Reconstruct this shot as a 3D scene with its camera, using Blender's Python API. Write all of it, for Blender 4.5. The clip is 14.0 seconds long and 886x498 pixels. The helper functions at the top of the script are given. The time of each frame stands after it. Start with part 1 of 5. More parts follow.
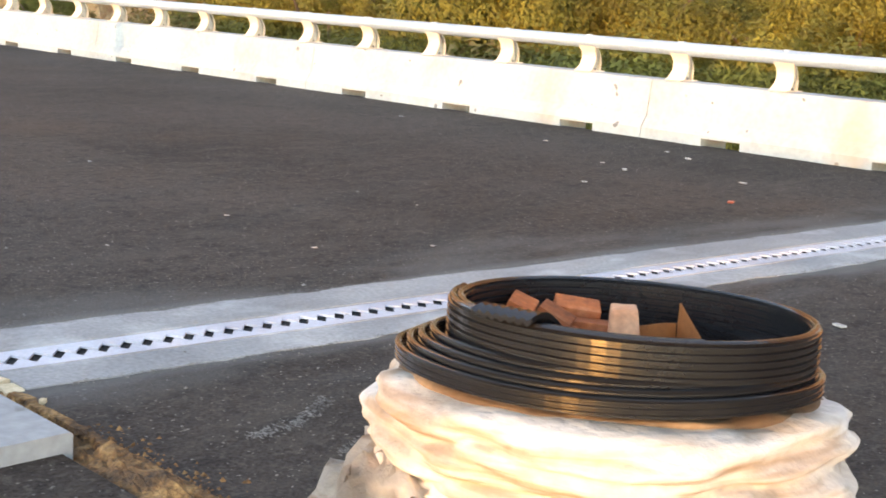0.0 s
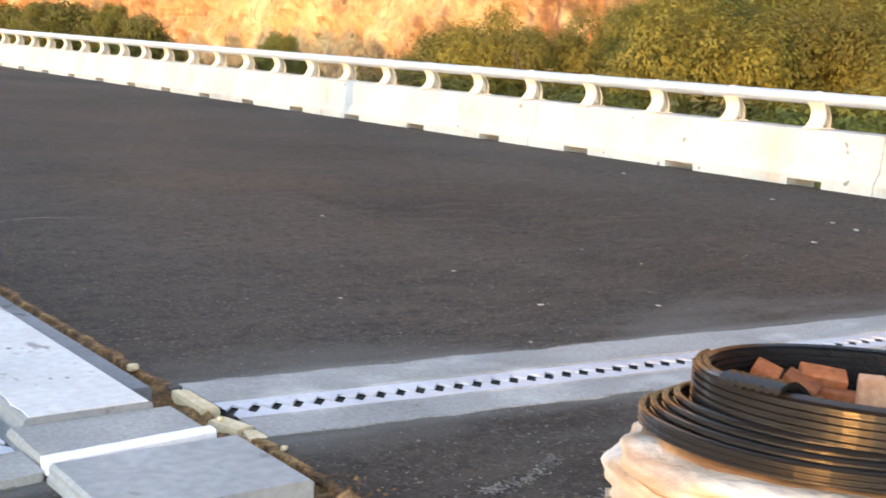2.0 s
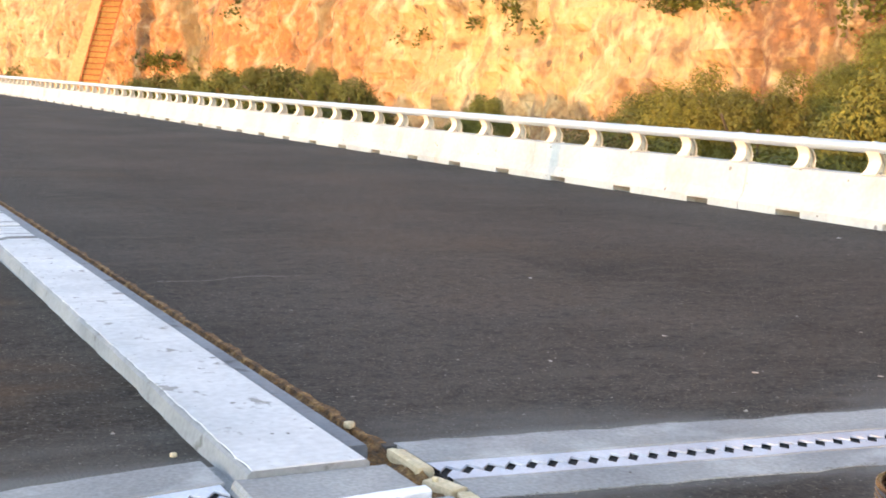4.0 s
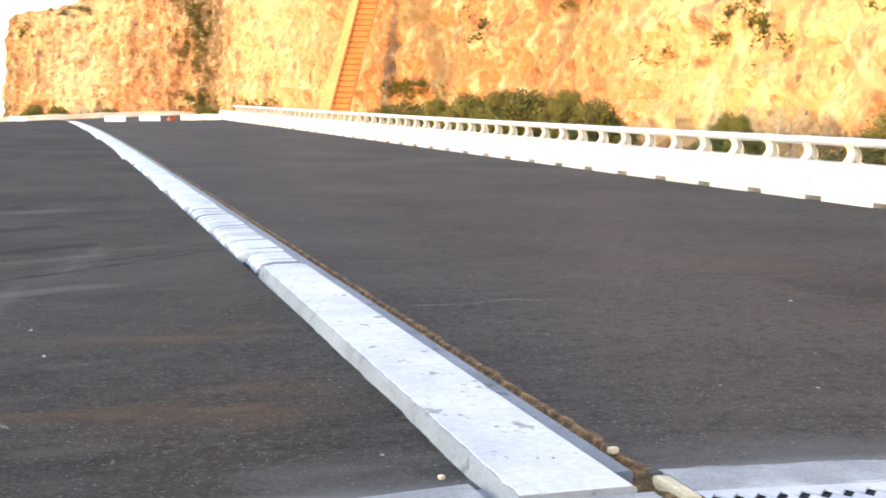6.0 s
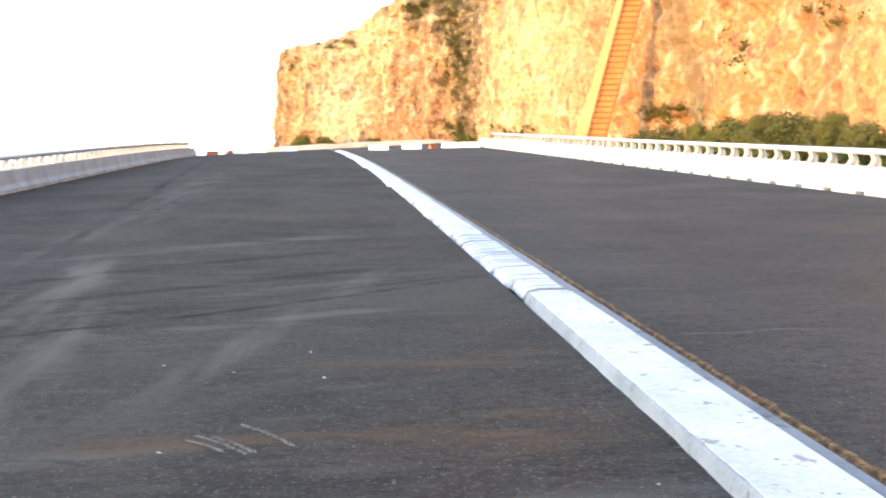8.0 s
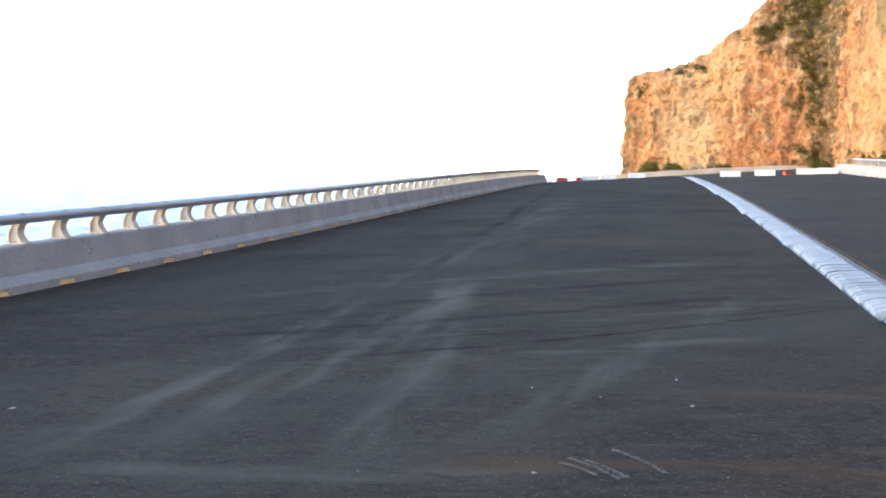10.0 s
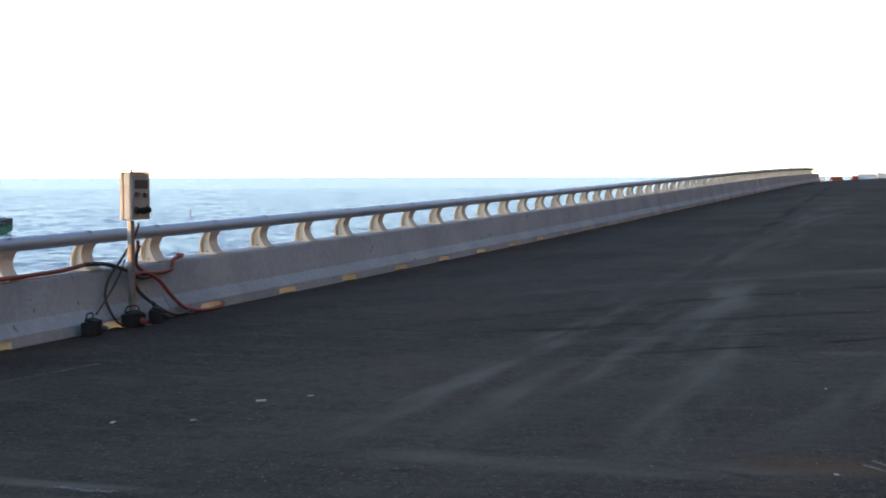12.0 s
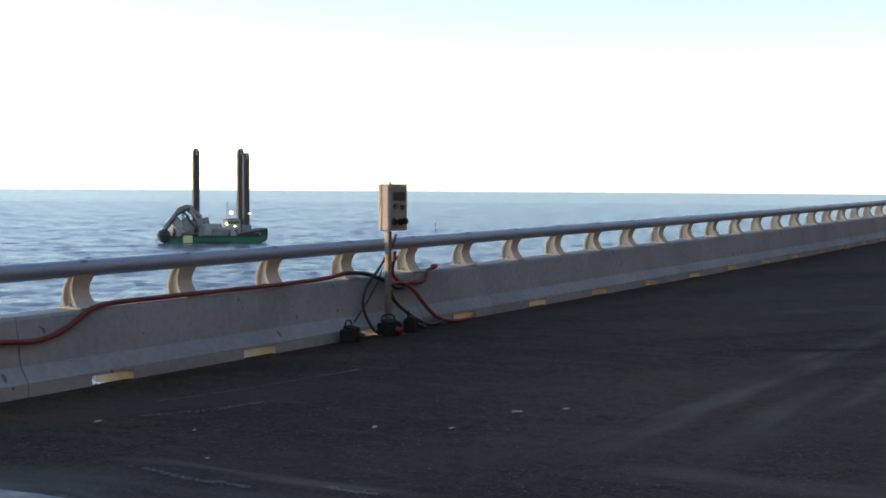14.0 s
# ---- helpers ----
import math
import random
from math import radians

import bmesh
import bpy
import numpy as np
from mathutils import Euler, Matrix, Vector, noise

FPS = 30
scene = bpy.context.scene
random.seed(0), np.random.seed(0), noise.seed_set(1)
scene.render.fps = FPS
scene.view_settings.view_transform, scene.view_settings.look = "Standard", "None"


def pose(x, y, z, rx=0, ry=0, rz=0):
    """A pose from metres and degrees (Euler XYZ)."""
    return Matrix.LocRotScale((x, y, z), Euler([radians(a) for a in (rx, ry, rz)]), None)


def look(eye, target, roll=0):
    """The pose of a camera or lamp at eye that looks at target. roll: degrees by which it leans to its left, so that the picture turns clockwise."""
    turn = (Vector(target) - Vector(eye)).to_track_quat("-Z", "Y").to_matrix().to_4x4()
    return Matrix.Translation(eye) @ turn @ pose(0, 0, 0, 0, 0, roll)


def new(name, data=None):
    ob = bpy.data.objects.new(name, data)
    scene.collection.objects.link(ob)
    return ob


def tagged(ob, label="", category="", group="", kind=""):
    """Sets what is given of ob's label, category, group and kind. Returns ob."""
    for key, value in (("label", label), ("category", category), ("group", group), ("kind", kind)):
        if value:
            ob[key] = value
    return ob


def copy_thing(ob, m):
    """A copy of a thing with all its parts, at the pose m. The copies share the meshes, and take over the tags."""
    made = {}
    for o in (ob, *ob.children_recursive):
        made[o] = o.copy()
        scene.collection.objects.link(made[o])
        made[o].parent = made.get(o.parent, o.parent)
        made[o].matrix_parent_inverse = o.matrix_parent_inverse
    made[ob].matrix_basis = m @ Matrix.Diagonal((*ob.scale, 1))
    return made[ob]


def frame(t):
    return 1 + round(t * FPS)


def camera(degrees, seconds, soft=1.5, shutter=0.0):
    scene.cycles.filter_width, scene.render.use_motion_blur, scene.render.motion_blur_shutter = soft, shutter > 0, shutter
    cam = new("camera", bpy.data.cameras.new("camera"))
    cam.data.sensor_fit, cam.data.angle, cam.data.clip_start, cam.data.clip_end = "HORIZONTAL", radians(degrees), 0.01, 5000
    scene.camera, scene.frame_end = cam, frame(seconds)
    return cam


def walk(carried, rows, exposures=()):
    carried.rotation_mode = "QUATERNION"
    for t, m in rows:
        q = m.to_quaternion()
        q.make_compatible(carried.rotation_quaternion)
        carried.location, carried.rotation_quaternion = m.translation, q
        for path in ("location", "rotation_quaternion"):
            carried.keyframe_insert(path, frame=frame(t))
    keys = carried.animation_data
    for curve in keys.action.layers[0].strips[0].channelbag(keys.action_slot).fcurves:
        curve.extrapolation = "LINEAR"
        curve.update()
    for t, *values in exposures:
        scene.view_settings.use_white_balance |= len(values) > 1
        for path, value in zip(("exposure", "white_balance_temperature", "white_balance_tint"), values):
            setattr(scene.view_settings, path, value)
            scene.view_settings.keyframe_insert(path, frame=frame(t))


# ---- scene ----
from mathutils import bvhtree

cam = camera(36.86, 14.0, soft=1.75, shutter=0.3)
ROWS = [
    (0, 0.000, 0.000, 1.600, -43.84, -10.01, -3.28), (0.5, -0.015, 0.002, 1.601, -41.48, -9.44, -3.41),
    (1, -0.039, 0.001, 1.609, -39.07, -9.02, -2.97), (1.5, -0.063, -0.001, 1.613, -37.10, -8.77, -3.06),
    (2, -0.097, -0.004, 1.628, -34.55, -8.17, -2.89), (2.5, -0.127, -0.007, 1.641, -31.58, -7.63, -2.64),
    (3, -0.142, -0.004, 1.641, -29.59, -7.14, -2.70), (5.5, -0.224, 0.022, 1.651, -18.62, -4.97, -1.61),
    (6, -0.254, 0.025, 1.657, -15.50, -5.39, -1.15), (6.5, -0.266, 0.022, 1.658, -12.73, -5.21, -0.84),
    (7, -0.286, 0.021, 1.657, -11.02, -5.12, -0.47), (7.5, -0.325, 0.018, 1.663, -7.81, -4.80, -0.18),
    (8, -0.356, 0.004, 1.665, -4.52, -4.42, -0.42), (8.5, -0.393, -0.009, 1.673, 0.07, -3.64, -0.23),
    (9, -0.431, -0.022, 1.677, 3.83, -3.29, -0.39), (11.5, -0.643, -0.096, 1.633, 18.99, -3.50, 0.26),
    (12, -0.679, -0.114, 1.625, 21.60, -3.35, 0.12), (12.5, -0.711, -0.144, 1.616, 24.18, -3.39, 0.02),
    (13, -0.735, -0.163, 1.616, 27.04, -3.31, 0.17), (13.5, -0.758, -0.172, 1.617, 29.64, -3.10, -0.11),
    (14, -0.783, -0.178, 1.613, 32.03, -2.74, -0.36),
]
EXPOSURES = [(0, 3.34, 9600, 15), (3, 3.26, 9400, 15), (5.4, 3.42, 9500, 17), (6, 3.56, 9500, 17), (7.5, 3.72, 9200, 16), (9, 3.47, 8400, 15), (11.3, 2.22, 7550, 12), (13, 1.82, 7550, 12), (14, 1.48, 7550, 12)]
walk(cam, [(t, pose(x, y, z, 90 + pitch, roll, yaw)) for t, x, y, z, yaw, pitch, roll in ROWS], EXPOSURES)

# world and sun: a low evening sun over the sea
SUN_BEARING, SUN_HEIGHT = -111.0, 1.15
world = bpy.data.worlds.new("evening_sky")
scene.world = world
world.use_nodes = True
wn = world.node_tree.nodes
sky = wn.new("ShaderNodeTexSky")
sky.sky_type, sky.sun_disc = "NISHITA", False
sky.sun_elevation, sky.sun_rotation = radians(9.0), radians(SUN_BEARING % 360)
sky.air_density, sky.dust_density, sky.ozone_density = 0.6, 0.15, 1.0
world.node_tree.links.new(sky.outputs[0], wn["Background"].inputs[0])
wn["Background"].inputs[1].default_value = 0.15
sun_data = bpy.data.lights.new("sun", "SUN")
sun_data.energy, sun_data.angle, sun_data.color = 0.6, radians(0.53), (1.0, 0.52, 0.17)
sun = new("sun", sun_data)
toward = Vector((math.sin(radians(SUN_BEARING)) * math.cos(radians(SUN_HEIGHT)), math.cos(radians(SUN_BEARING)) * math.cos(radians(SUN_HEIGHT)), math.sin(radians(SUN_HEIGHT))))
sun.matrix_world = look(toward * 60, (0, 0, 0))

# ---- the road's line: n metres to the right, s metres along, h above the deck ----
BEND, CROSS, RISE, SAG, CREST = -0.000194, 0.02285, 0.00739, 1.1056e-4, -4.677e-7
N_RIGHT, N_LEFT, POST_GAP, SCUPPER_GAP = 12.386, -9.701, 1.3358, 2.0236
SEA = -20.0


def rd(n, s, h=0.0):
    c = min(s, 150.0)
    drop = 0.00012 * max(0.0, c - 40) ** 2 * max(0.0, min(1.0, (12.4 - n) / 22))
    return Vector((n + BEND * s * s, s - 2 * BEND * s * n, CROSS * n + RISE * c + SAG * c * c + CREST * c ** 3 + h - drop))


def heading(s):
    return -math.degrees(math.asin(2 * BEND * s))


def on_road(n, s, h=0.0, turn=0.0):
    p = rd(n, s, h)
    return pose(p.x, p.y, p.z, 0, 0, heading(s) + turn)


# ---- materials ----
def surface(name, colours, big=0.6, fine=25.0, grain=0.25, rough=0.8, bump=0.3, metal=0.0, stretch=(1, 1, 1), vary=0.0, detail=6.0, distance=0.01, spec=0.5):
    m = bpy.data.materials.new(name)
    m.use_nodes = True
    t = m.node_tree
    n, l = t.nodes, t.links
    b = n["Principled BSDF"]
    tc, mp = n.new("ShaderNodeTexCoord"), n.new("ShaderNodeMapping")
    mp.inputs["Scale"].default_value = stretch
    l.new(tc.outputs["Object"], mp.inputs[0])
    large, small = n.new("ShaderNodeTexNoise"), n.new("ShaderNodeTexNoise")
    large.inputs["Scale"].default_value, large.inputs["Detail"].default_value = big, detail
    small.inputs["Scale"].default_value, small.inputs["Detail"].default_value = fine, 4.0
    l.new(mp.outputs[0], large.inputs["Vector"])
    l.new(tc.outputs["Object"], small.inputs["Vector"])
    ramp = n.new("ShaderNodeValToRGB")
    e = ramp.color_ramp.elements
    while len(e) < len(colours):
        e.new(0.5)
    for i, c in enumerate(colours):
        e[i].position, e[i].color = 0.28 + 0.44 * i / max(1, len(colours) - 1), (*c, 1)
    l.new(large.outputs["Fac"], ramp.inputs[0])
    fr = n.new("ShaderNodeMapRange")
    fr.inputs["From Min"].default_value, fr.inputs["From Max"].default_value = 0.3, 0.7
    fr.inputs["To Min"].default_value, fr.inputs["To Max"].default_value = 1 - grain, 1 + grain
    l.new(small.outputs["Fac"], fr.inputs[0])
    mul = n.new("ShaderNodeVectorMath")
    mul.operation = "SCALE"
    l.new(ramp.outputs[0], mul.inputs[0])
    if vary:
        info, vr, pr = n.new("ShaderNodeObjectInfo"), n.new("ShaderNodeMapRange"), n.new("ShaderNodeMath")
        vr.inputs["To Min"].default_value, vr.inputs["To Max"].default_value = 1 - vary, 1 + vary
        l.new(info.outputs["Random"], vr.inputs[0])
        pr.operation = "MULTIPLY"
        l.new(vr.outputs[0], pr.inputs[0]), l.new(fr.outputs[0], pr.inputs[1])
        l.new(pr.outputs[0], mul.inputs["Scale"])
    else:
        l.new(fr.outputs[0], mul.inputs["Scale"])
    l.new(mul.outputs[0], b.inputs["Base Color"])
    b.inputs["Roughness"].default_value, b.inputs["Metallic"].default_value = rough, metal
    b.inputs["Specular IOR Level"].default_value = spec
    if bump:
        bn = n.new("ShaderNodeBump")
        bn.inputs["Strength"].default_value, bn.inputs["Distance"].default_value = bump, distance
        l.new(small.outputs["Fac"], bn.inputs["Height"])
        l.new(bn.outputs[0], b.inputs["Normal"])
    return m


def overlay(m, colour, scale, low, high, amount=1.0, stretch=(1, 1, 1), turn=0.0, detail=4.0):
    """A second layer of stains, marks or painted-in shade with a shape of their own over the colour of m."""
    t = m.node_tree
    n, l = t.nodes, t.links
    b = n["Principled BSDF"]
    old = b.inputs["Base Color"].links[0].from_socket
    tc, mp, tx, rg, mx = (n.new("ShaderNode" + k) for k in ("TexCoord", "Mapping", "TexNoise", "MapRange", "Mix"))
    mp.inputs["Scale"].default_value, mp.inputs["Rotation"].default_value = stretch, (0, 0, radians(turn))
    tx.inputs["Scale"].default_value, tx.inputs["Detail"].default_value = scale, detail
    l.new(tc.outputs["Object"], mp.inputs[0]), l.new(mp.outputs[0], tx.inputs["Vector"]), l.new(tx.outputs["Fac"], rg.inputs[0])
    rg.inputs["From Min"].default_value, rg.inputs["From Max"].default_value, rg.inputs["To Max"].default_value = low, high, amount
    mx.data_type = "RGBA"
    l.new(rg.outputs[0], mx.inputs["Factor"])
    l.new(old, mx.inputs["A"])
    mx.inputs["B"].default_value = (*colour, 1)
    l.new(mx.outputs["Result"], b.inputs["Base Color"])
    return m


def asphalt(name, rough, spec, k=1.0):
    m = surface(name, [(0.0361 * k, 0.0298 * k, 0.0252 * k), (0.05 * k, 0.041 * k, 0.0348 * k), (0.0655 * k, 0.053 * k, 0.045 * k)], big=0.35, fine=60, grain=0.45, rough=rough, bump=0.7, distance=0.01, spec=spec)
    overlay(m, (0.1036, 0.0856, 0.0687), 0.45, 0.52, 0.8, 0.4, stretch=(1.0, 0.22, 1), turn=14)
    overlay(m, (0.1071, 0.0706, 0.0478), 0.25, 0.52, 0.75, 0.45)
    overlay(m, (0.013, 0.0115, 0.0115), 10.0, 0.5, 0.68, 0.42)
    overlay(m, (0.1207, 0.1020, 0.0830), 24.0, 0.56, 0.68, 0.4, detail=2)
    overlay(m, (0.0864, 0.0723, 0.0591), 3.0, 0.52, 0.7, 0.45, stretch=(0.6, 1.6, 1))
    overlay(m, (0.3453, 0.3124, 0.2717), 50, 0.705, 0.74, 0.55, detail=1.0)
    return m


ASPHALT, ASPHALT_PLAIN = asphalt("asphalt_left", 0.93, 0.05, 0.96), asphalt("asphalt_right", 0.9, 0.1, 1.14)


def tyre_arcs(m, centre, colour, scale, low, high, amount, inner, outer):
    """Curved streaks left by turning wheels: noise in rings round a centre, fading in and out between two radii."""
    t = m.node_tree
    n, l = t.nodes, t.links
    b = n["Principled BSDF"]
    old = b.inputs["Base Color"].links[0].from_socket
    tc, sub, sep, ln, ang, com, tx, rg, a, c, mul, mul2, mx = (n.new("ShaderNode" + k) for k in ("TexCoord", "VectorMath", "SeparateXYZ", "VectorMath", "Math", "CombineXYZ", "TexNoise", "MapRange", "MapRange", "MapRange", "Math", "Math", "Mix"))
    sub.operation, ln.operation, ang.operation, mul.operation, mul2.operation = "SUBTRACT", "LENGTH", "ARCTAN2", "MULTIPLY", "MULTIPLY"
    sub.inputs[1].default_value = (*centre, 0)
    l.new(tc.outputs["Object"], sub.inputs[0]), l.new(sub.outputs[0], sep.inputs[0]), l.new(sub.outputs[0], ln.inputs[0])
    l.new(sep.outputs["Y"], ang.inputs[0]), l.new(sep.outputs["X"], ang.inputs[1])
    l.new(ln.outputs["Value"], com.inputs["X"]), l.new(ang.outputs[0], com.inputs["Y"])
    tx.inputs["Scale"].default_value, tx.inputs["Detail"].default_value = scale, 7
    l.new(com.outputs[0], tx.inputs["Vector"]), l.new(tx.outputs["Fac"], rg.inputs[0])
    rg.inputs["From Min"].default_value, rg.inputs["From Max"].default_value, rg.inputs["To Max"].default_value = low, high, amount
    for node, x0, x1 in ((a, inner, inner + 2), (c, outer, outer - 3)):
        node.inputs["From Min"].default_value, node.inputs["From Max"].default_value = x0, x1
        l.new(ln.outputs["Value"], node.inputs[0])
    l.new(rg.outputs[0], mul.inputs[0]), l.new(a.outputs[0], mul.inputs[1]), l.new(mul.outputs[0], mul2.inputs[0]), l.new(c.outputs[0], mul2.inputs[1])
    mx.data_type = "RGBA"
    l.new(mul2.outputs[0], mx.inputs["Factor"]), l.new(old, mx.inputs["A"])
    mx.inputs["B"].default_value = (*colour, 1)
    l.new(mx.outputs["Result"], b.inputs["Base Color"])


def lane(m, curve, width, colour, amount, start, end, across=False, patchy=0.9):
    """A worn or dusty wheel track: a soft band along x = a + b y + c y2 (or y of x), broken up by noise and fading at its ends."""
    t = m.node_tree
    n, l = t.nodes, t.links
    b = n["Principled BSDF"]
    old = b.inputs["Base Color"].links[0].from_socket

    def math_node(kind, first, second):
        q = n.new("ShaderNodeMath")
        q.operation = kind
        for i, v in enumerate((first, second)):
            if isinstance(v, (int, float)):
                q.inputs[i].default_value = v
            else:
                l.new(v, q.inputs[i])
        return q.outputs[0]

    def ramp(v, low, high):
        q = n.new("ShaderNodeMapRange")
        q.interpolation_type = "SMOOTHSTEP"
        q.inputs["From Min"].default_value, q.inputs["From Max"].default_value = low, high
        l.new(v, q.inputs[0])
        return q.outputs[0]

    tc, sep, wob, tx, mx = (n.new("ShaderNode" + k) for k in ("TexCoord", "SeparateXYZ", "TexNoise", "TexNoise", "Mix"))
    l.new(tc.outputs["Object"], sep.inputs[0])
    u, v = (sep.outputs["X"], sep.outputs["Y"]) if across else (sep.outputs["Y"], sep.outputs["X"])
    wob.inputs["Scale"].default_value, tx.inputs["Scale"].default_value, tx.inputs["Detail"].default_value = 0.8, 1.7, 8
    l.new(tc.outputs["Object"], wob.inputs["Vector"])
    mp = n.new("ShaderNodeMapping")
    mp.inputs["Scale"].default_value = (0.45, 1.5, 1) if across else (1.5, 0.22, 1)
    l.new(tc.outputs["Object"], mp.inputs[0]), l.new(mp.outputs[0], tx.inputs["Vector"])
    centre = math_node("ADD", math_node("MULTIPLY", math_node("ADD", math_node("MULTIPLY", u, curve[2]), curve[1]), u), curve[0])
    off = math_node("ADD", math_node("SUBTRACT", v, centre), math_node("MULTIPLY", math_node("SUBTRACT", wob.outputs["Fac"], 0.5), 1.4 * width))
    soft = ramp(math_node("ABSOLUTE", off, 0.0), width, width * 0.25)
    fade = math_node("MULTIPLY", ramp(u, start, start + 0.25 * (end - start)), ramp(u, end, end - 0.25 * (end - start)))
    broken = ramp(tx.outputs["Fac"], 0.5 - 0.5 * (1.2 - patchy), 0.66)
    fac = math_node("MULTIPLY", math_node("MULTIPLY", soft, fade), math_node("MULTIPLY", broken, amount))
    mx.data_type = "RGBA"
    l.new(fac, mx.inputs["Factor"]), l.new(old, mx.inputs["A"])
    mx.inputs["B"].default_value = (*colour, 1)
    l.new(mx.outputs["Result"], b.inputs["Base Color"])


tyre_arcs(ASPHALT, (-1.0, 5.0), (0.08, 0.071, 0.06), 1.1, 0.48, 0.75, 0.4, 3.0, 17)
tyre_arcs(ASPHALT, (-22.0, 26.0), (0.08, 0.071, 0.06), 0.8, 0.48, 0.75, 0.4, 10, 30)
PALE_DUST, SOOT, RUSTY = (0.142, 0.128, 0.104), (0.012, 0.011, 0.01), (0.12, 0.066, 0.036)
for curve, width, colour, amount, start, end, across in (
        ((-4.4, 0.0, 0.0), 0.28, PALE_DUST, 0.75, 5.0, 17, False), ((-4.6, 0.01, -0.0003), 0.8, PALE_DUST, 0.35, 10, 60, False), ((-3.3, -0.06, 0.0), 0.22, SOOT, 0.7, 8, 90, False),
        ((-3.75, 0.012, 0.0), 0.35, PALE_DUST, 0.6, 6.5, 19, False), ((-1.6, -0.09, -0.0012), 0.4, PALE_DUST, 0.6, 5.5, 20, False), ((-3.6, 0.235, 0.0), 0.25, PALE_DUST, 0.55, 7.5, 17, False),
        ((13.95, 0.95, 0.05), 0.14, SOOT, 0.85, -4.0, 2.0, True), ((14.5, 0.75, 0.03), 0.10, SOOT, 0.75, -4.5, 2.0, True), ((16.3, 0.75, 0.0), 0.3, SOOT, 0.6, -6.5, 0.8, True), ((19.0, 0.6, -0.06), 0.4, SOOT, 0.55, -7.5, 1.5, True),
        ((15.2, 0.9, 0.02), 0.35, PALE_DUST, 0.5, -4.5, 1.5, True), ((12.6, 0.6, 0.0), 0.3, PALE_DUST, 0.45, -3.5, 1.0, True), ((21.5, 0.5, -0.05), 0.6, PALE_DUST, 0.45, -7.0, 1.0, True),
        ((7.3, 0.1, 0.0), 0.75, RUSTY, 0.6, -2.2, 1.6, True), ((7.05, 0.05, 0.0), 0.3, PALE_DUST, 0.5, -4.5, -0.8, True), ((9.6, 0.2, 0.0), 0.5, RUSTY, 0.35, -0.8, 1.6, True), ((5.6, -0.03, 0.0), 0.12, PALE_DUST, 0.8, -7.0, -4.4, True)):
    lane(ASPHALT, curve, width, colour, amount, start, end, across)
# cement dust feathered out from the expansion joints
for m, curve, start, end in ((ASPHALT_PLAIN, (5.72, -0.105), -3, 18), (ASPHALT_PLAIN, (4.86, -0.105), -3, 18), (ASPHALT, (5.32, 0.074), -16, 8), (ASPHALT, (4.42, 0.074), -16, 8)):
    lane(m, (*curve, 0.0), 0.2, (0.2, 0.195, 0.185), 0.75, start, end, True, 0.8)
    lane(m, (*curve, 0.0), 0.85, (0.12, 0.114, 0.105), 0.6, start, end, True, 0.95)
CONCRETE = surface("parapet_concrete", [(0.23, 0.272, 0.292), (0.295, 0.345, 0.368), (0.355, 0.405, 0.425)], big=0.9, fine=14, grain=0.1, rough=0.85, bump=0.12)
overlay(CONCRETE, (0.225, 0.27, 0.3), 1.1, 0.52, 0.76, 0.4)
overlay(CONCRETE, (0.09, 0.09, 0.095), 7.0, 0.735, 0.76, 0.8, detail=1)
overlay(CONCRETE, (0.42, 0.47, 0.49), 1.6, 0.6, 0.78, 0.22, stretch=(2.2, 2.2, 0.35))
overlay(CONCRETE, (0.3, 0.2, 0.12), 0.6, 0.64, 0.74, 0.45, stretch=(1.6, 1.6, 0.5))
JOINT_CONCRETE = surface("joint_concrete", [(0.2, 0.2, 0.2), (0.265, 0.263, 0.258), (0.34, 0.337, 0.325)], big=1.5, fine=50, grain=0.18, rough=0.85, bump=0.25)
overlay(JOINT_CONCRETE, (0.55, 0.55, 0.55), 2.5, 0.57, 0.75, 0.5)
overlay(JOINT_CONCRETE, (0.15, 0.14, 0.13), 1.1, 0.54, 0.7, 0.5, stretch=(0.5, 2, 1))
SLAB = surface("median_concrete", [(0.41, 0.42, 0.425), (0.51, 0.515, 0.52), (0.6, 0.6, 0.6)], big=1.3, fine=22, grain=0.1, rough=0.8, bump=0.15)
overlay(SLAB, (0.3, 0.29, 0.28), 1.0, 0.58, 0.7, 0.55, stretch=(0.25, 5.0, 1))
overlay(SLAB, (0.17, 0.155, 0.14), 8.0, 0.63, 0.69, 0.75, stretch=(1, 0.6, 1))
overlay(SLAB, (0.42, 0.4, 0.38), 1.2, 0.55, 0.7, 0.4, stretch=(1, 3, 1))
overlay(SLAB, (0.1, 0.09, 0.08), 14.0, 0.69, 0.72, 0.8, detail=2)
SLAB_GREY = surface("bluish_screed", [(0.2, 0.21, 0.215), (0.27, 0.28, 0.283), (0.35, 0.356, 0.355)], big=1.6, fine=22, grain=0.12, rough=0.8, bump=0.15)
overlay(SLAB_GREY, (0.15, 0.14, 0.13), 7.0, 0.65, 0.72, 0.7)
POUR = surface("striped_cement", [(0.41, 0.42, 0.425), (0.51, 0.515, 0.52), (0.6, 0.6, 0.6)], big=1.3, fine=22, grain=0.12, rough=0.85, bump=0.25)
overlay(POUR, (0.07, 0.068, 0.065), 1.0, 0.53, 0.6, 0.85, stretch=(0.12, 8.0, 1), turn=4, detail=6)
overlay(POUR, (0.2, 0.18, 0.16), 5.0, 0.64, 0.74, 0.6)
# darker grey than the white screed, for the slab's side and the ledge
FLOATED = surface("floated_concrete", [(0.15, 0.16, 0.172), (0.2, 0.21, 0.222), (0.25, 0.26, 0.27)], big=1.6, fine=30, grain=0.12, rough=0.85, bump=0.15)
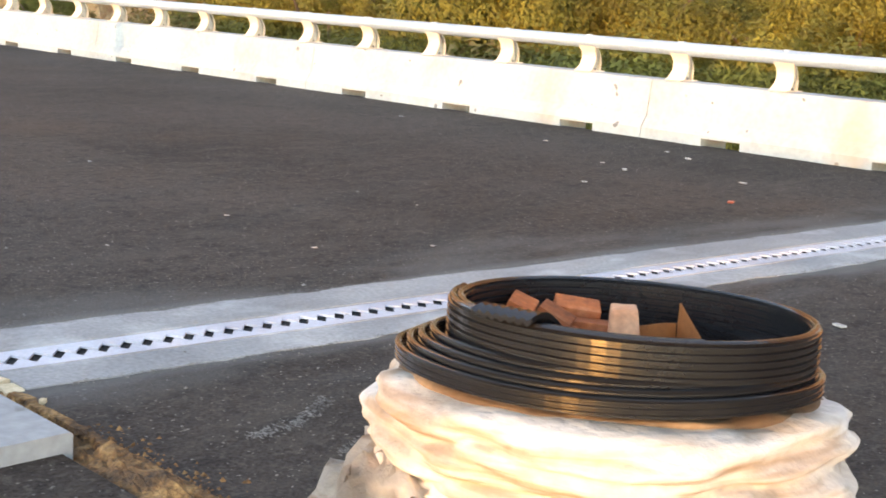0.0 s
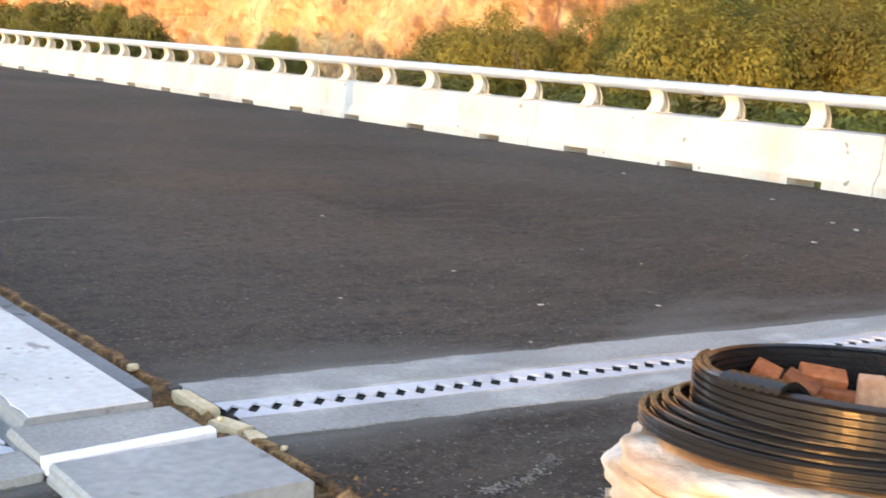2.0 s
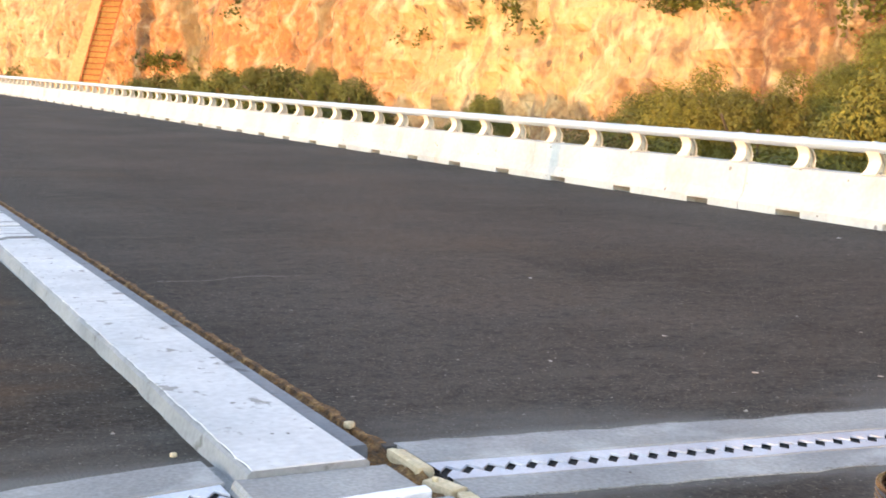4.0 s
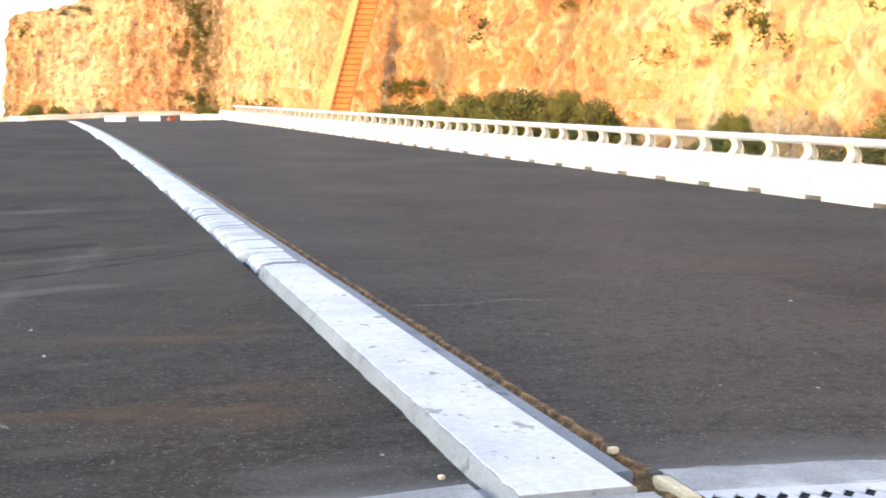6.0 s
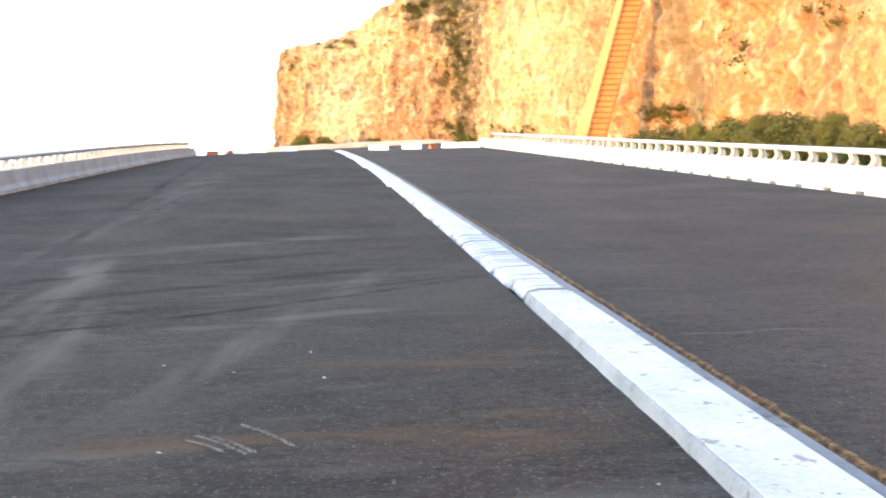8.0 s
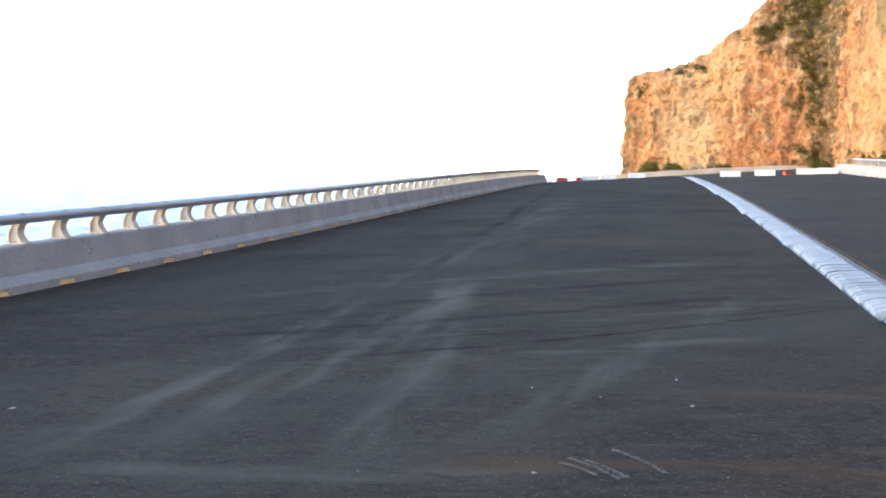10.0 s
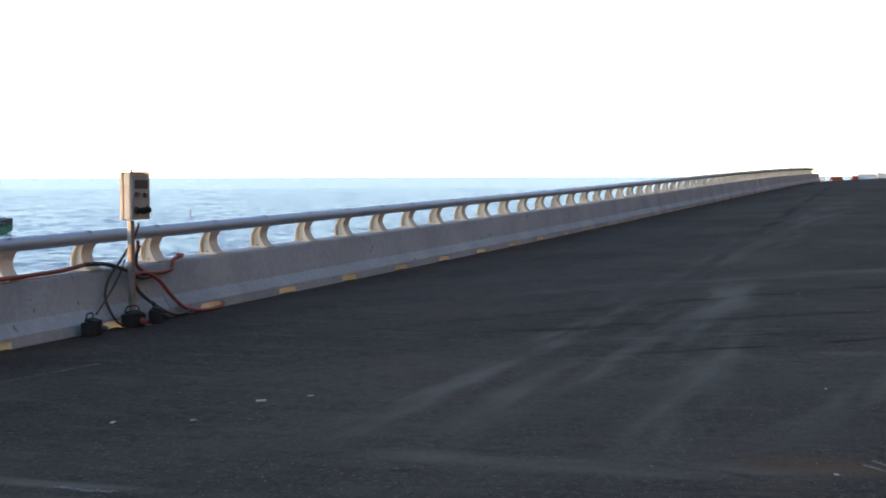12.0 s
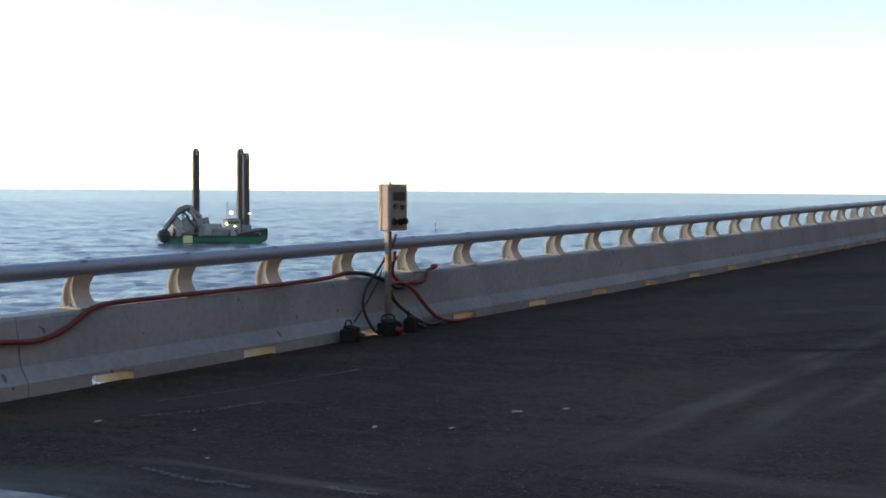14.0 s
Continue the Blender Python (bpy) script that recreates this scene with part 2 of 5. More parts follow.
overlay(FLOATED, (0.08, 0.075, 0.07), 8.0, 0.63, 0.69, 0.7)
GREY_EDGE = surface("kerb_concrete", [(0.11, 0.112, 0.116), (0.19, 0.19, 0.19)], big=2, fine=40, grain=0.25, rough=0.9, bump=0.3)
RUST_EARTH = surface("rusty_earth", [(0.05, 0.026, 0.012), (0.15, 0.07, 0.023), (0.34, 0.19, 0.075)], big=9, fine=45, grain=0.6, rough=0.95, bump=0.8, distance=0.02)
FOAM = surface("white_filler", [(0.75, 0.76, 0.78), (0.85, 0.85, 0.86)], big=4, fine=60, grain=0.06, rough=0.7, bump=0.2)
PLATE = surface("joint_aluminium", [(0.32, 0.36, 0.42), (0.43, 0.47, 0.53), (0.54, 0.58, 0.64)], big=2.5, fine=60, grain=0.1, rough=0.5, bump=0.1, metal=0.25)
DARK = surface("black_rubber", [(0.007, 0.007, 0.008), (0.014, 0.014, 0.014)], big=4, fine=60, grain=0.3, rough=0.85, bump=0.2)
RAIL = surface("painted_rail", [(0.27, 0.355, 0.44), (0.33, 0.42, 0.51)], big=1.2, fine=30, grain=0.08, rough=0.4, bump=0.05, metal=0.3)
POST = surface("cast_post", [(0.5, 0.46, 0.38), (0.6, 0.56, 0.48)], big=3, fine=40, grain=0.1, rough=0.55, bump=0.1, vary=0.08)
COIL = surface("black_plastic_strip", [(0.008, 0.008, 0.009), (0.015, 0.015, 0.016)], big=3, fine=60, grain=0.15, rough=0.2, bump=0.03, spec=0.45)
overlay(COIL, (0.05, 0.045, 0.04), 3.0, 0.62, 0.8, 0.06)
BAG = surface("woven_bag", [(0.3, 0.25, 0.2), (0.46, 0.42, 0.37), (0.62, 0.6, 0.57)], big=3, fine=30, grain=0.1, rough=0.75, bump=0.8, stretch=(1, 1, 2.5))
# level brown streaks: dirt, plus the shading of the folds painted into the colour
overlay(BAG, (0.22, 0.12, 0.055), 3.0, 0.52, 0.64, 0.75, stretch=(0.5, 0.5, 5.0))
overlay(BAG, (0.2, 0.11, 0.05), 2.0, 0.58, 0.68, 0.6, stretch=(1.2, 1.2, 8.0), detail=7)
overlay(BAG, (0.27, 0.17, 0.09), 3.5, 0.54, 0.63, 0.6, stretch=(0.6, 0.6, 9.0), detail=6)
# the shade below the coil is put into this dark brown cloth colour
COLLAR = surface("shaded_cloth", [(0.05, 0.028, 0.014), (0.11, 0.062, 0.032), (0.26, 0.18, 0.115)], big=4, fine=40, grain=0.15, rough=0.85, bump=0.4, stretch=(1, 1, 3))
BRICK = surface("fired_clay", [(0.2, 0.05, 0.018), (0.38, 0.095, 0.025), (0.36, 0.15, 0.075)], big=8, fine=60, grain=0.2, rough=0.85, bump=0.3, vary=0.3)
PALE_WOOD = surface("pale_block", [(0.52, 0.2, 0.09), (0.66, 0.36, 0.22)], big=12, fine=60, grain=0.15, rough=0.8, bump=0.2)
CARD = surface("brown_card", [(0.2, 0.06, 0.012), (0.28, 0.09, 0.02)], big=8, fine=80, grain=0.12, rough=0.8, bump=0.1)
CHIP = surface("pale_debris", [(0.25, 0.235, 0.215), (0.45, 0.43, 0.4)], big=3, fine=50, grain=0.2, rough=0.8, bump=0)
STONE_AND_LIT_END = surface("cream_stone_and_lit_end", [(0.55, 0.42, 0.25), (0.68, 0.56, 0.38)], big=10, fine=50, grain=0.15, rough=0.85, bump=0.3)
HOSE_RED = surface("red_hose", [(0.15, 0.028, 0.022), (0.26, 0.05, 0.035)], big=6, fine=60, grain=0.15, rough=0.5, bump=0.1)
CABLE = surface("black_cable", [(0.015, 0.015, 0.016), (0.03, 0.028, 0.028)], big=6, fine=60, grain=0.2, rough=0.5, bump=0.05)
ENAMEL = surface("cream_enamel", [(0.48, 0.43, 0.35), (0.6, 0.55, 0.46)], big=4, fine=40, grain=0.08, rough=0.5, bump=0.05)
PANEL = surface("grey_panel", [(0.24, 0.26, 0.26), (0.4, 0.41, 0.4)], big=8, fine=60, grain=0.15, rough=0.5, bump=0.1)
STEEL = surface("dull_steel", [(0.2, 0.19, 0.18), (0.32, 0.3, 0.28)], big=5, fine=50, grain=0.2, rough=0.5, bump=0.1, metal=0.6)
WHITE_PLASTIC = surface("white_plastic", [(0.7, 0.69, 0.66), (0.82, 0.81, 0.78)], big=2, fine=20, grain=0.05, rough=0.5, bump=0)
RED_PLASTIC = surface("red_plastic", [(0.38, 0.055, 0.025), (0.48, 0.09, 0.04)], big=2, fine=20, grain=0.08, rough=0.5, bump=0)
BERM = surface("sandy_earth", [(0.42, 0.28, 0.15), (0.55, 0.4, 0.25), (0.62, 0.5, 0.36)], big=0.5, fine=6, grain=0.2, rough=0.95, bump=0.5, distance=0.1)
TALUS = surface("talus_ground", [(0.1, 0.085, 0.04), (0.2, 0.14, 0.07), (0.3, 0.2, 0.1)], big=0.08, fine=1.2, grain=0.35, rough=0.95, bump=0.6, distance=0.3)
overlay(TALUS, (0.06, 0.075, 0.025), 0.12, 0.45, 0.6, 0.9)
BARK = surface("bark", [(0.07, 0.05, 0.035), (0.14, 0.1, 0.07)], big=3, fine=20, grain=0.3, rough=0.95, bump=0.5)
HULL = surface("green_hull", [(0.02, 0.13, 0.06), (0.04, 0.2, 0.09)], big=0.2, fine=2, grain=0.2, rough=0.5, bump=0)
HULL_DARK = surface("dark_hull", [(0.02, 0.025, 0.03), (0.05, 0.05, 0.05)], big=0.3, fine=2, grain=0.2, rough=0.7, bump=0)
LEG = surface("spud_steel", [(0.045, 0.045, 0.045), (0.085, 0.08, 0.075)], big=0.3, fine=2, grain=0.2, rough=0.7, bump=0)
SHIP_GREY = surface("ship_grey", [(0.17, 0.17, 0.155), (0.3, 0.29, 0.26)], big=0.4, fine=2, grain=0.2, rough=0.6, bump=0)
SHIP_WHITE = surface("ship_white", [(0.33, 0.32, 0.29), (0.46, 0.44, 0.4)], big=0.4, fine=2, grain=0.15, rough=0.6, bump=0)
LIT_HULL_YELLOW = surface("lit_hull_yellow", [(0.8, 0.66, 0.25), (0.85, 0.75, 0.38)], big=0.4, fine=2, grain=0.1, rough=0.5, bump=0)
GLASS = surface("dark_glass", [(0.02, 0.022, 0.025), (0.035, 0.037, 0.04)], big=2, fine=20, grain=0.1, rough=0.12, bump=0)
STAIR_ORANGE = surface("orange_steel", [(0.3, 0.07, 0.02), (0.4, 0.11, 0.03)], big=0.4, fine=3, grain=0.2, rough=0.7, bump=0)
STAIR_BACK = surface("dull_orange_sheet", [(0.42, 0.23, 0.07), (0.52, 0.33, 0.12)], big=0.4, fine=3, grain=0.2, rough=0.8, bump=0)
STAIR_YELLOW = surface("yellow_sheet", [(0.55, 0.42, 0.18), (0.62, 0.5, 0.25)], big=0.3, fine=2, grain=0.15, rough=0.8, bump=0)


def leaf_material(name, a, b):
    m = surface(name, [a, b], big=0.5, fine=4, grain=0.35, rough=0.75, bump=0, vary=0.2)
    t = m.node_tree
    p = t.nodes["Principled BSDF"]
    tr, mx = t.nodes.new("ShaderNodeBsdfTranslucent"), t.nodes.new("ShaderNodeMixShader")
    t.links.new(p.inputs["Base Color"].links[0].from_socket, tr.inputs[0])
    mx.inputs[0].default_value = 0.25
    t.links.new(p.outputs[0], mx.inputs[1]), t.links.new(tr.outputs[0], mx.inputs[2])
    t.links.new(mx.outputs[0], t.nodes["Material Output"].inputs[0])
    return m


LEAF = leaf_material("foliage", (0.075, 0.074, 0.01), (0.19, 0.158, 0.02))
LEAF_GREEN = leaf_material("foliage_green", (0.065, 0.075, 0.013), (0.14, 0.135, 0.02))
LEAF_DRY = leaf_material("foliage_dry", (0.12, 0.09, 0.022), (0.19, 0.13, 0.035))


def zone(m, colour, centre, radii, amount, ragged=0.7):
    """A patch of another colour, such as a bed of other rock: a ragged-edged blot round a centre."""
    t = m.node_tree
    n, l = t.nodes, t.links
    b = n["Principled BSDF"]
    old = b.inputs["Base Color"].links[0].from_socket
    tc, mp, ln, tx, mad, rg, mx = (n.new("ShaderNode" + k) for k in ("TexCoord", "Mapping", "VectorMath", "TexNoise", "Math", "MapRange", "Mix"))
    mp.vector_type, ln.operation, mad.operation = "POINT", "LENGTH", "MULTIPLY_ADD"
    mp.inputs["Scale"].default_value = [1 / r for r in radii]
    mp.inputs["Location"].default_value = [-c / r for c, r in zip(centre, radii)]
    l.new(tc.outputs["Object"], mp.inputs[0]), l.new(mp.outputs[0], ln.inputs[0]), l.new(tc.outputs["Object"], tx.inputs["Vector"])
    tx.inputs["Scale"].default_value, tx.inputs["Detail"].default_value, tx.inputs["Roughness"].default_value = 0.09, 9, 0.65
    l.new(tx.outputs["Fac"], mad.inputs[0]), l.new(ln.outputs["Value"], mad.inputs[2])
    mad.inputs[1].default_value = 2.6 * ragged
    rg.inputs["From Min"].default_value, rg.inputs["From Max"].default_value, rg.inputs["To Max"].default_value = 1.0 + 1.5 * ragged, 0.55 + 1.2 * ragged, amount
    l.new(mad.outputs[0], rg.inputs[0])
    mx.data_type = "RGBA"
    l.new(rg.outputs[0], mx.inputs["Factor"]), l.new(old, mx.inputs["A"])
    mx.inputs["B"].default_value = (*colour, 1)
    l.new(mx.outputs["Result"], b.inputs["Base Color"])


def rock_material():
    m = surface("ochre_cliff", [(0.105, 0.043, 0.02), (0.225, 0.1, 0.039), (0.33, 0.17, 0.068), (0.43, 0.28, 0.135)], big=0.09, fine=1.1, grain=0.4, rough=0.95, bump=0.9, stretch=(1, 1, 0.7), detail=11, distance=0.6)
    overlay(m, (0.45, 0.34, 0.19), 0.025, 0.48, 0.64, 0.6, stretch=(1, 1, 0.4), detail=8)
    overlay(m, (0.3, 0.125, 0.045), 0.02, 0.48, 0.64, 0.6, detail=9)
    zone(m, (0.38, 0.265, 0.135), (42, 285, 32), (26, 44, 70), 0.55)
    zone(m, (0.46, 0.37, 0.22), (0, 464, 14), (15, 20, 17), 0.65)
    zone(m, (0.3, 0.115, 0.035), (62, 205, 18), (34, 62, 46), 0.72)
    zone(m, (0.45, 0.34, 0.16), (72, 140, 22), (22, 30, 26), 0.55)
    zone(m, (0.29, 0.135, 0.065), (28, 440, 20), (24, 26, 34), 0.72)
    # darker patches: brown above the near trees, greenish brown on the far headland
    zone(m, (0.085, 0.05, 0.028), (86, 66, 22), (22, 28, 24), 0.85, 0.9)
    zone(m, (0.065, 0.06, 0.03), (36, 436, 52), (26, 30, 16), 0.85, 0.9)
    zone(m, (0.07, 0.06, 0.03), (43, 432, 20), (9, 30, 40), 0.75, 0.8)
    overlay(m, (0.5, 0.39, 0.23), 0.24, 0.54, 0.66, 0.55, detail=6)
    overlay(m, (0.12, 0.055, 0.025), 0.3, 0.55, 0.66, 0.6, detail=6)
    # upright dark clefts: their shade is put into the colour
    overlay(m, (0.085, 0.05, 0.03), 0.2, 0.6, 0.68, 0.6, stretch=(1, 1, 0.35), detail=6)
    overlay(m, (0.11, 0.058, 0.03), 0.16, 0.6, 0.68, 0.3, stretch=(0.3, 0.3, 2.2), detail=8)
    overlay(m, (0.5, 0.36, 0.18), 0.7, 0.52, 0.66, 0.32, detail=6)
    overlay(m, (0.1, 0.047, 0.024), 0.85, 0.56, 0.66, 0.42, stretch=(1, 1, 0.8), detail=5)
    overlay(m, (0.075, 0.075, 0.033), 0.06, 0.61, 0.68, 0.65, stretch=(1, 1, 0.6), detail=11)
    # small dark spots painted in for shaded pits
    overlay(m, (0.05, 0.034, 0.022), 0.5, 0.68, 0.71, 0.7, stretch=(1, 1, 0.6), detail=2)
    return m


ROCK = rock_material()


def water_material():
    m = bpy.data.materials.new("sea_water")
    m.use_nodes = True
    t = m.node_tree
    n, l = t.nodes, t.links
    b = n["Principled BSDF"]
    b.inputs["Base Color"].default_value = (0.145, 0.17, 0.205, 1)
    b.inputs["Roughness"].default_value, b.inputs["Specular IOR Level"].default_value = 0.24, 0.5
    tc = n.new("ShaderNodeTexCoord")
    last = None
    for scale, dist, stretch in ((0.6, 0.2, (1, 0.55, 1)), (1.8, 0.08, (1, 0.7, 1))):
        mp, tx, bp = n.new("ShaderNodeMapping"), n.new("ShaderNodeTexNoise"), n.new("ShaderNodeBump")
        mp.inputs["Scale"].default_value, mp.inputs["Rotation"].default_value = stretch, (0, 0, 0.5)
        tx.inputs["Scale"].default_value, tx.inputs["Detail"].default_value = scale, 4
        bp.inputs["Strength"].default_value, bp.inputs["Distance"].default_value = 1.0, dist
        l.new(tc.outputs["Object"], mp.inputs[0]), l.new(mp.outputs[0], tx.inputs["Vector"]), l.new(tx.outputs["Fac"], bp.inputs["Height"])
        if last:
            l.new(last.outputs[0], bp.inputs["Normal"])
        last = bp
    l.new(last.outputs[0], b.inputs["Normal"])
    return m


WATER = water_material()
LAMP = bpy.data.materials.new("floodlight_glow")
LAMP.use_nodes = True
LAMP.node_tree.nodes["Principled BSDF"].inputs["Emission Color"].default_value = (1, 0.85, 0.6, 1)
LAMP.node_tree.nodes["Principled BSDF"].inputs["Emission Strength"].default_value = 2.5


# ---- mesh helpers ----
def link_mesh(name, verts, faces, material, parent=None, label="", smooth=False):
    me = bpy.data.meshes.new(name)
    me.from_pydata([tuple(v) for v in verts], [], [tuple(f) for f in faces])
    me.materials.append(material)
    if smooth:
        me.polygons.foreach_set("use_smooth", [True] * len(me.polygons))
    me.update()
    ob = new(name, me)
    ob.parent = parent
    return tagged(ob, label)


def part(name, bm, material, parent=None, label="", smooth=False):
    bmesh.ops.recalc_face_normals(bm, faces=bm.faces)
    me = bpy.data.meshes.new(name)
    bm.to_mesh(me)
    bm.free()
    me.materials.append(material)
    if smooth:
        me.polygons.foreach_set("use_smooth", [True] * len(me.polygons))
    ob = new(name, me)
    ob.parent = parent
    return tagged(ob, label)


def share(ob, name, m, parent):
    """Another object on the same mesh, placed at m under parent."""
    o = new(name, ob.data)
    o.parent = parent
    o.matrix_basis = m
    return o


def box(size, at=(0, 0, 0), bevel=0.0, turn=None, bm=None):
    made = bmesh.new()
    m = Matrix.Translation(at) @ (turn or Matrix()) @ Matrix.Diagonal((*size, 1))
    bmesh.ops.create_cube(made, size=1, matrix=m)
    if bevel:
        bmesh.ops.bevel(made, geom=made.edges[:], offset=bevel, segments=2, affect="EDGES", profile=0.7)
    return join(bm, made)


def join(bm, made):
    if bm is None:
        return made
    tmp = bpy.data.meshes.new("tmp")
    made.to_mesh(tmp)
    made.free()
    bm.from_mesh(tmp)
    bpy.data.meshes.remove(tmp)
    return bm


def cylinder(r1, r2, a, b, sides=12, bm=None):
    made = bmesh.new()
    a, b = Vector(a), Vector(b)
    m = Matrix.Translation((a + b) / 2) @ (b - a).to_track_quat("Z", "Y").to_matrix().to_4x4()
    bmesh.ops.create_cone(made, cap_ends=True, segments=sides, radius1=r1, radius2=r2, depth=(b - a).length, matrix=m)
    return join(bm, made)


def tube(points, radius, sides=10, closed_ends=True, bm=None):
    bm = bm or bmesh.new()
    pts = [Vector(p) for p in points]
    rings = []
    for i, p in enumerate(pts):
        d = (pts[min(i + 1, len(pts) - 1)] - pts[max(i - 1, 0)]).normalized()
        u = d.cross(Vector((0, 0, 1)))
        u = u.normalized() if u.length > 0.05 else d.cross(Vector((0, 1, 0))).normalized()
        w = u.cross(d)
        rings.append([bm.verts.new(p + radius * (math.cos(a) * u + math.sin(a) * w)) for a in (2 * math.pi * k / sides for k in range(sides))])
    for r0, r1 in zip(rings, rings[1:]):
        for k in range(sides):
            bm.faces.new((r0[k], r0[(k + 1) % sides], r1[(k + 1) % sides], r1[k]))
    if closed_ends:
        bm.faces.new(rings[0]), bm.faces.new(rings[-1][::-1])
    return bm


def smooth_path(points, steps=6):
    pts = [Vector(p) for p in points]
    out = []
    for i in range(len(pts) - 1):
        p0, p1, p2, p3 = pts[max(i - 1, 0)], pts[i], pts[i + 1], pts[min(i + 2, len(pts) - 1)]
        for k in range(steps):
            t = k / steps
            out.append(0.5 * (2 * p1 + (p2 - p0) * t + (2 * p0 - 5 * p1 + 4 * p2 - p3) * t * t + (3 * p1 - p0 - 3 * p2 + p3) * t ** 3))
    return out + [pts[-1]]


def extrude_profile(profile, rows, bm=None):
    """profile(i) gives a ring of points for each of the rows; rings are joined and capped."""
    bm = bm or bmesh.new()
    rings = [[bm.verts.new(p) for p in profile(r)] for r in rows]
    k = len(rings[0])
    for r0, r1 in zip(rings, rings[1:]):
        for i in range(k):
            bm.faces.new((r0[i], r0[(i + 1) % k], r1[(i + 1) % k], r1[i]))
    bm.faces.new(rings[0][::-1]), bm.faces.new(rings[-1])
    return bm


def lathe(profile, sides=64, wobble=None, bm=None):
    """profile: points (radius, z), open; turned about the z axis."""
    bm = bm or bmesh.new()
    rings = []
    for r, z in profile:
        ring = []
        for k in range(sides):
            a = 2 * math.pi * k / sides
            rr, zz = wobble(r, z, a) if wobble else (r, z)
            ring.append(bm.verts.new((rr * math.cos(a), rr * math.sin(a), zz)))
        rings.append(ring)
    for r0, r1 in zip(rings, rings[1:]):
        for k in range(sides):
            bm.faces.new((r0[k], r0[(k + 1) % sides], r1[(k + 1) % sides], r1[k]))
    return bm


def empty(name, m, label, category, group="", kind=""):
    ob = new(name)
    ob.empty_display_size = 0.1
    ob.matrix_basis = m
    return tagged(ob, label, category, group, kind)


# ---- the sea ----
def build_water():
    """One sheet to the horizon; choppy waves are modelled where the viaduct looks out over it."""
    fine = 480
    angles = [radians(-56 + 0.12 * k) for k in range(fine)] + [radians(1.44 + 11.0 * k) for k in range(1, 28)]
    radii = [8.0, 30.0] + [48 * 1.0066 ** k for k in range(545)] + [2100, 2900, 3800, 4900]
    verts, faces = [], []
    for r in radii:
        calm = 0.0 if r < 45 else min(1.0, max(0.0, (1750 - r) / 100))
        for k, a in enumerate(angles):
            x, y = r * math.sin(a), r * math.cos(a)
            h = 0.0
            if calm and 0 < k < fine - 1:
                u, w = 0.84 * x - 0.54 * y, 0.54 * x + 0.84 * y
                h = 0.8 * noise.noise((u * 0.07, w * 0.035, 0.0)) + 0.5 * noise.noise((u * 0.27, w * 0.15, 5.0))
                if r < 1100:
                    h += 0.22 * noise.noise((u * 0.7, w * 0.42, 9.0))
            verts.append((x, y, SEA + h * calm))
    w = len(angles)
    for j in range(len(radii) - 1):
        for k in range(w):
            a, b = j * w + k, j * w + (k + 1) % w
            faces.append((a, a + w, b + w, b))
    verts.append((0, 0, SEA))
    faces += [(len(verts) - 1, k, (k + 1) % w) for k in range(w)]
    return link_mesh("water", verts, faces, WATER, smooth=True)


tagged(build_water(), "rippled grey-blue open sea reaching the horizon", "sea", kind="structure")


# ---- the deck ----
def right_joint(n):
    return 4.96 - 0.105 * (n - 2.75)


def left_joint(n):
    return 4.89 + 0.074 * (n - 1.1)


ASPHALT_R, ASPHALT_L, DECK_END = 2.27, 1.49, 160.0


def sheet(name, n0, n1, near, far, material, label, h=0.0, columns=24, rows=60, depth=0.12, rough=0.0):
    """A slab of road surface between the lines near(n) and far(n), rows closer together near the start."""
    verts, faces = [], []
    for j in range(rows + 1):
        u = (j / rows) ** 1.8
        for i in range(columns + 1):
            n = n0 + (n1 - n0) * i / columns
            s = near(n) + (far(n) - near(n)) * u
            if rough and j in (0, rows):
                s += rough * noise.noise((n * 6.0, j * 3.1, 0.3))
            verts.append(rd(n, s, h + (0.004 * noise.noise((n * 1.3, s * 0.7, 4.0)) if 0 < i < columns else 0)))
    w = columns + 1
    for j in range(rows):
        for i in range(columns):
            a = j * w + i
            faces.append((a, a + 1, a + w + 1, a + w))
    edge = [i for i in range(w)] + [j * w + columns for j in range(1, rows + 1)] + [rows * w + i for i in range(columns - 1, -1, -1)] + [j * w for j in range(rows - 1, 0, -1)]
    base = len(verts)
    verts += [verts[i] - Vector((0, 0, depth)) for i in edge]
    k = len(edge)
    faces += [(edge[i], base + i, base + (i + 1) % k, edge[(i + 1) % k]) for i in range(k)]
    ob = link_mesh(name, verts, faces, material)
    return tagged(ob, label, "road", kind="structure")


sheet("road", N_LEFT + 0.2, ASPHALT_L, lambda n: left_joint(n) + 0.47, lambda n: DECK_END, ASPHALT, "dark worn asphalt carriageway with dusty tyre marks")
sheet("road", N_LEFT + 0.2, 2.1, lambda n: -40, lambda n: left_joint(min(n, 1.4)) - 0.37, ASPHALT, "dark worn asphalt carriageway with scattered debris", rows=40)
sheet("road", ASPHALT_R, N_RIGHT - 0.2, lambda n: right_joint(n) + 0.46, lambda n: DECK_END, ASPHALT_PLAIN, "dark asphalt carriageway beside the sunlit parapet", rough=0.03)
sheet("road", ASPHALT_R, N_RIGHT - 0.2, lambda n: -40, lambda n: right_joint(n) - 0.37, ASPHALT_PLAIN, "dark asphalt carriageway with pale chips", rows=40, rough=0.05)

# deck body under the surfacing, with plain piers down to the sea
verts, faces = [], []
DECK_ROWS = [-40 + 8 * i for i in range(26)]
for s in DECK_ROWS:
    for n, h in ((N_LEFT - 0.35, -0.125), (N_RIGHT + 0.35, -0.125), (N_RIGHT + 0.35, -0.6), (5.0, -1.0), (4.0, -4.0), (-1.5, -4.0), (-2.5, -1.0), (N_LEFT - 0.35, -0.6)):
        verts.append(rd(n, s, h))
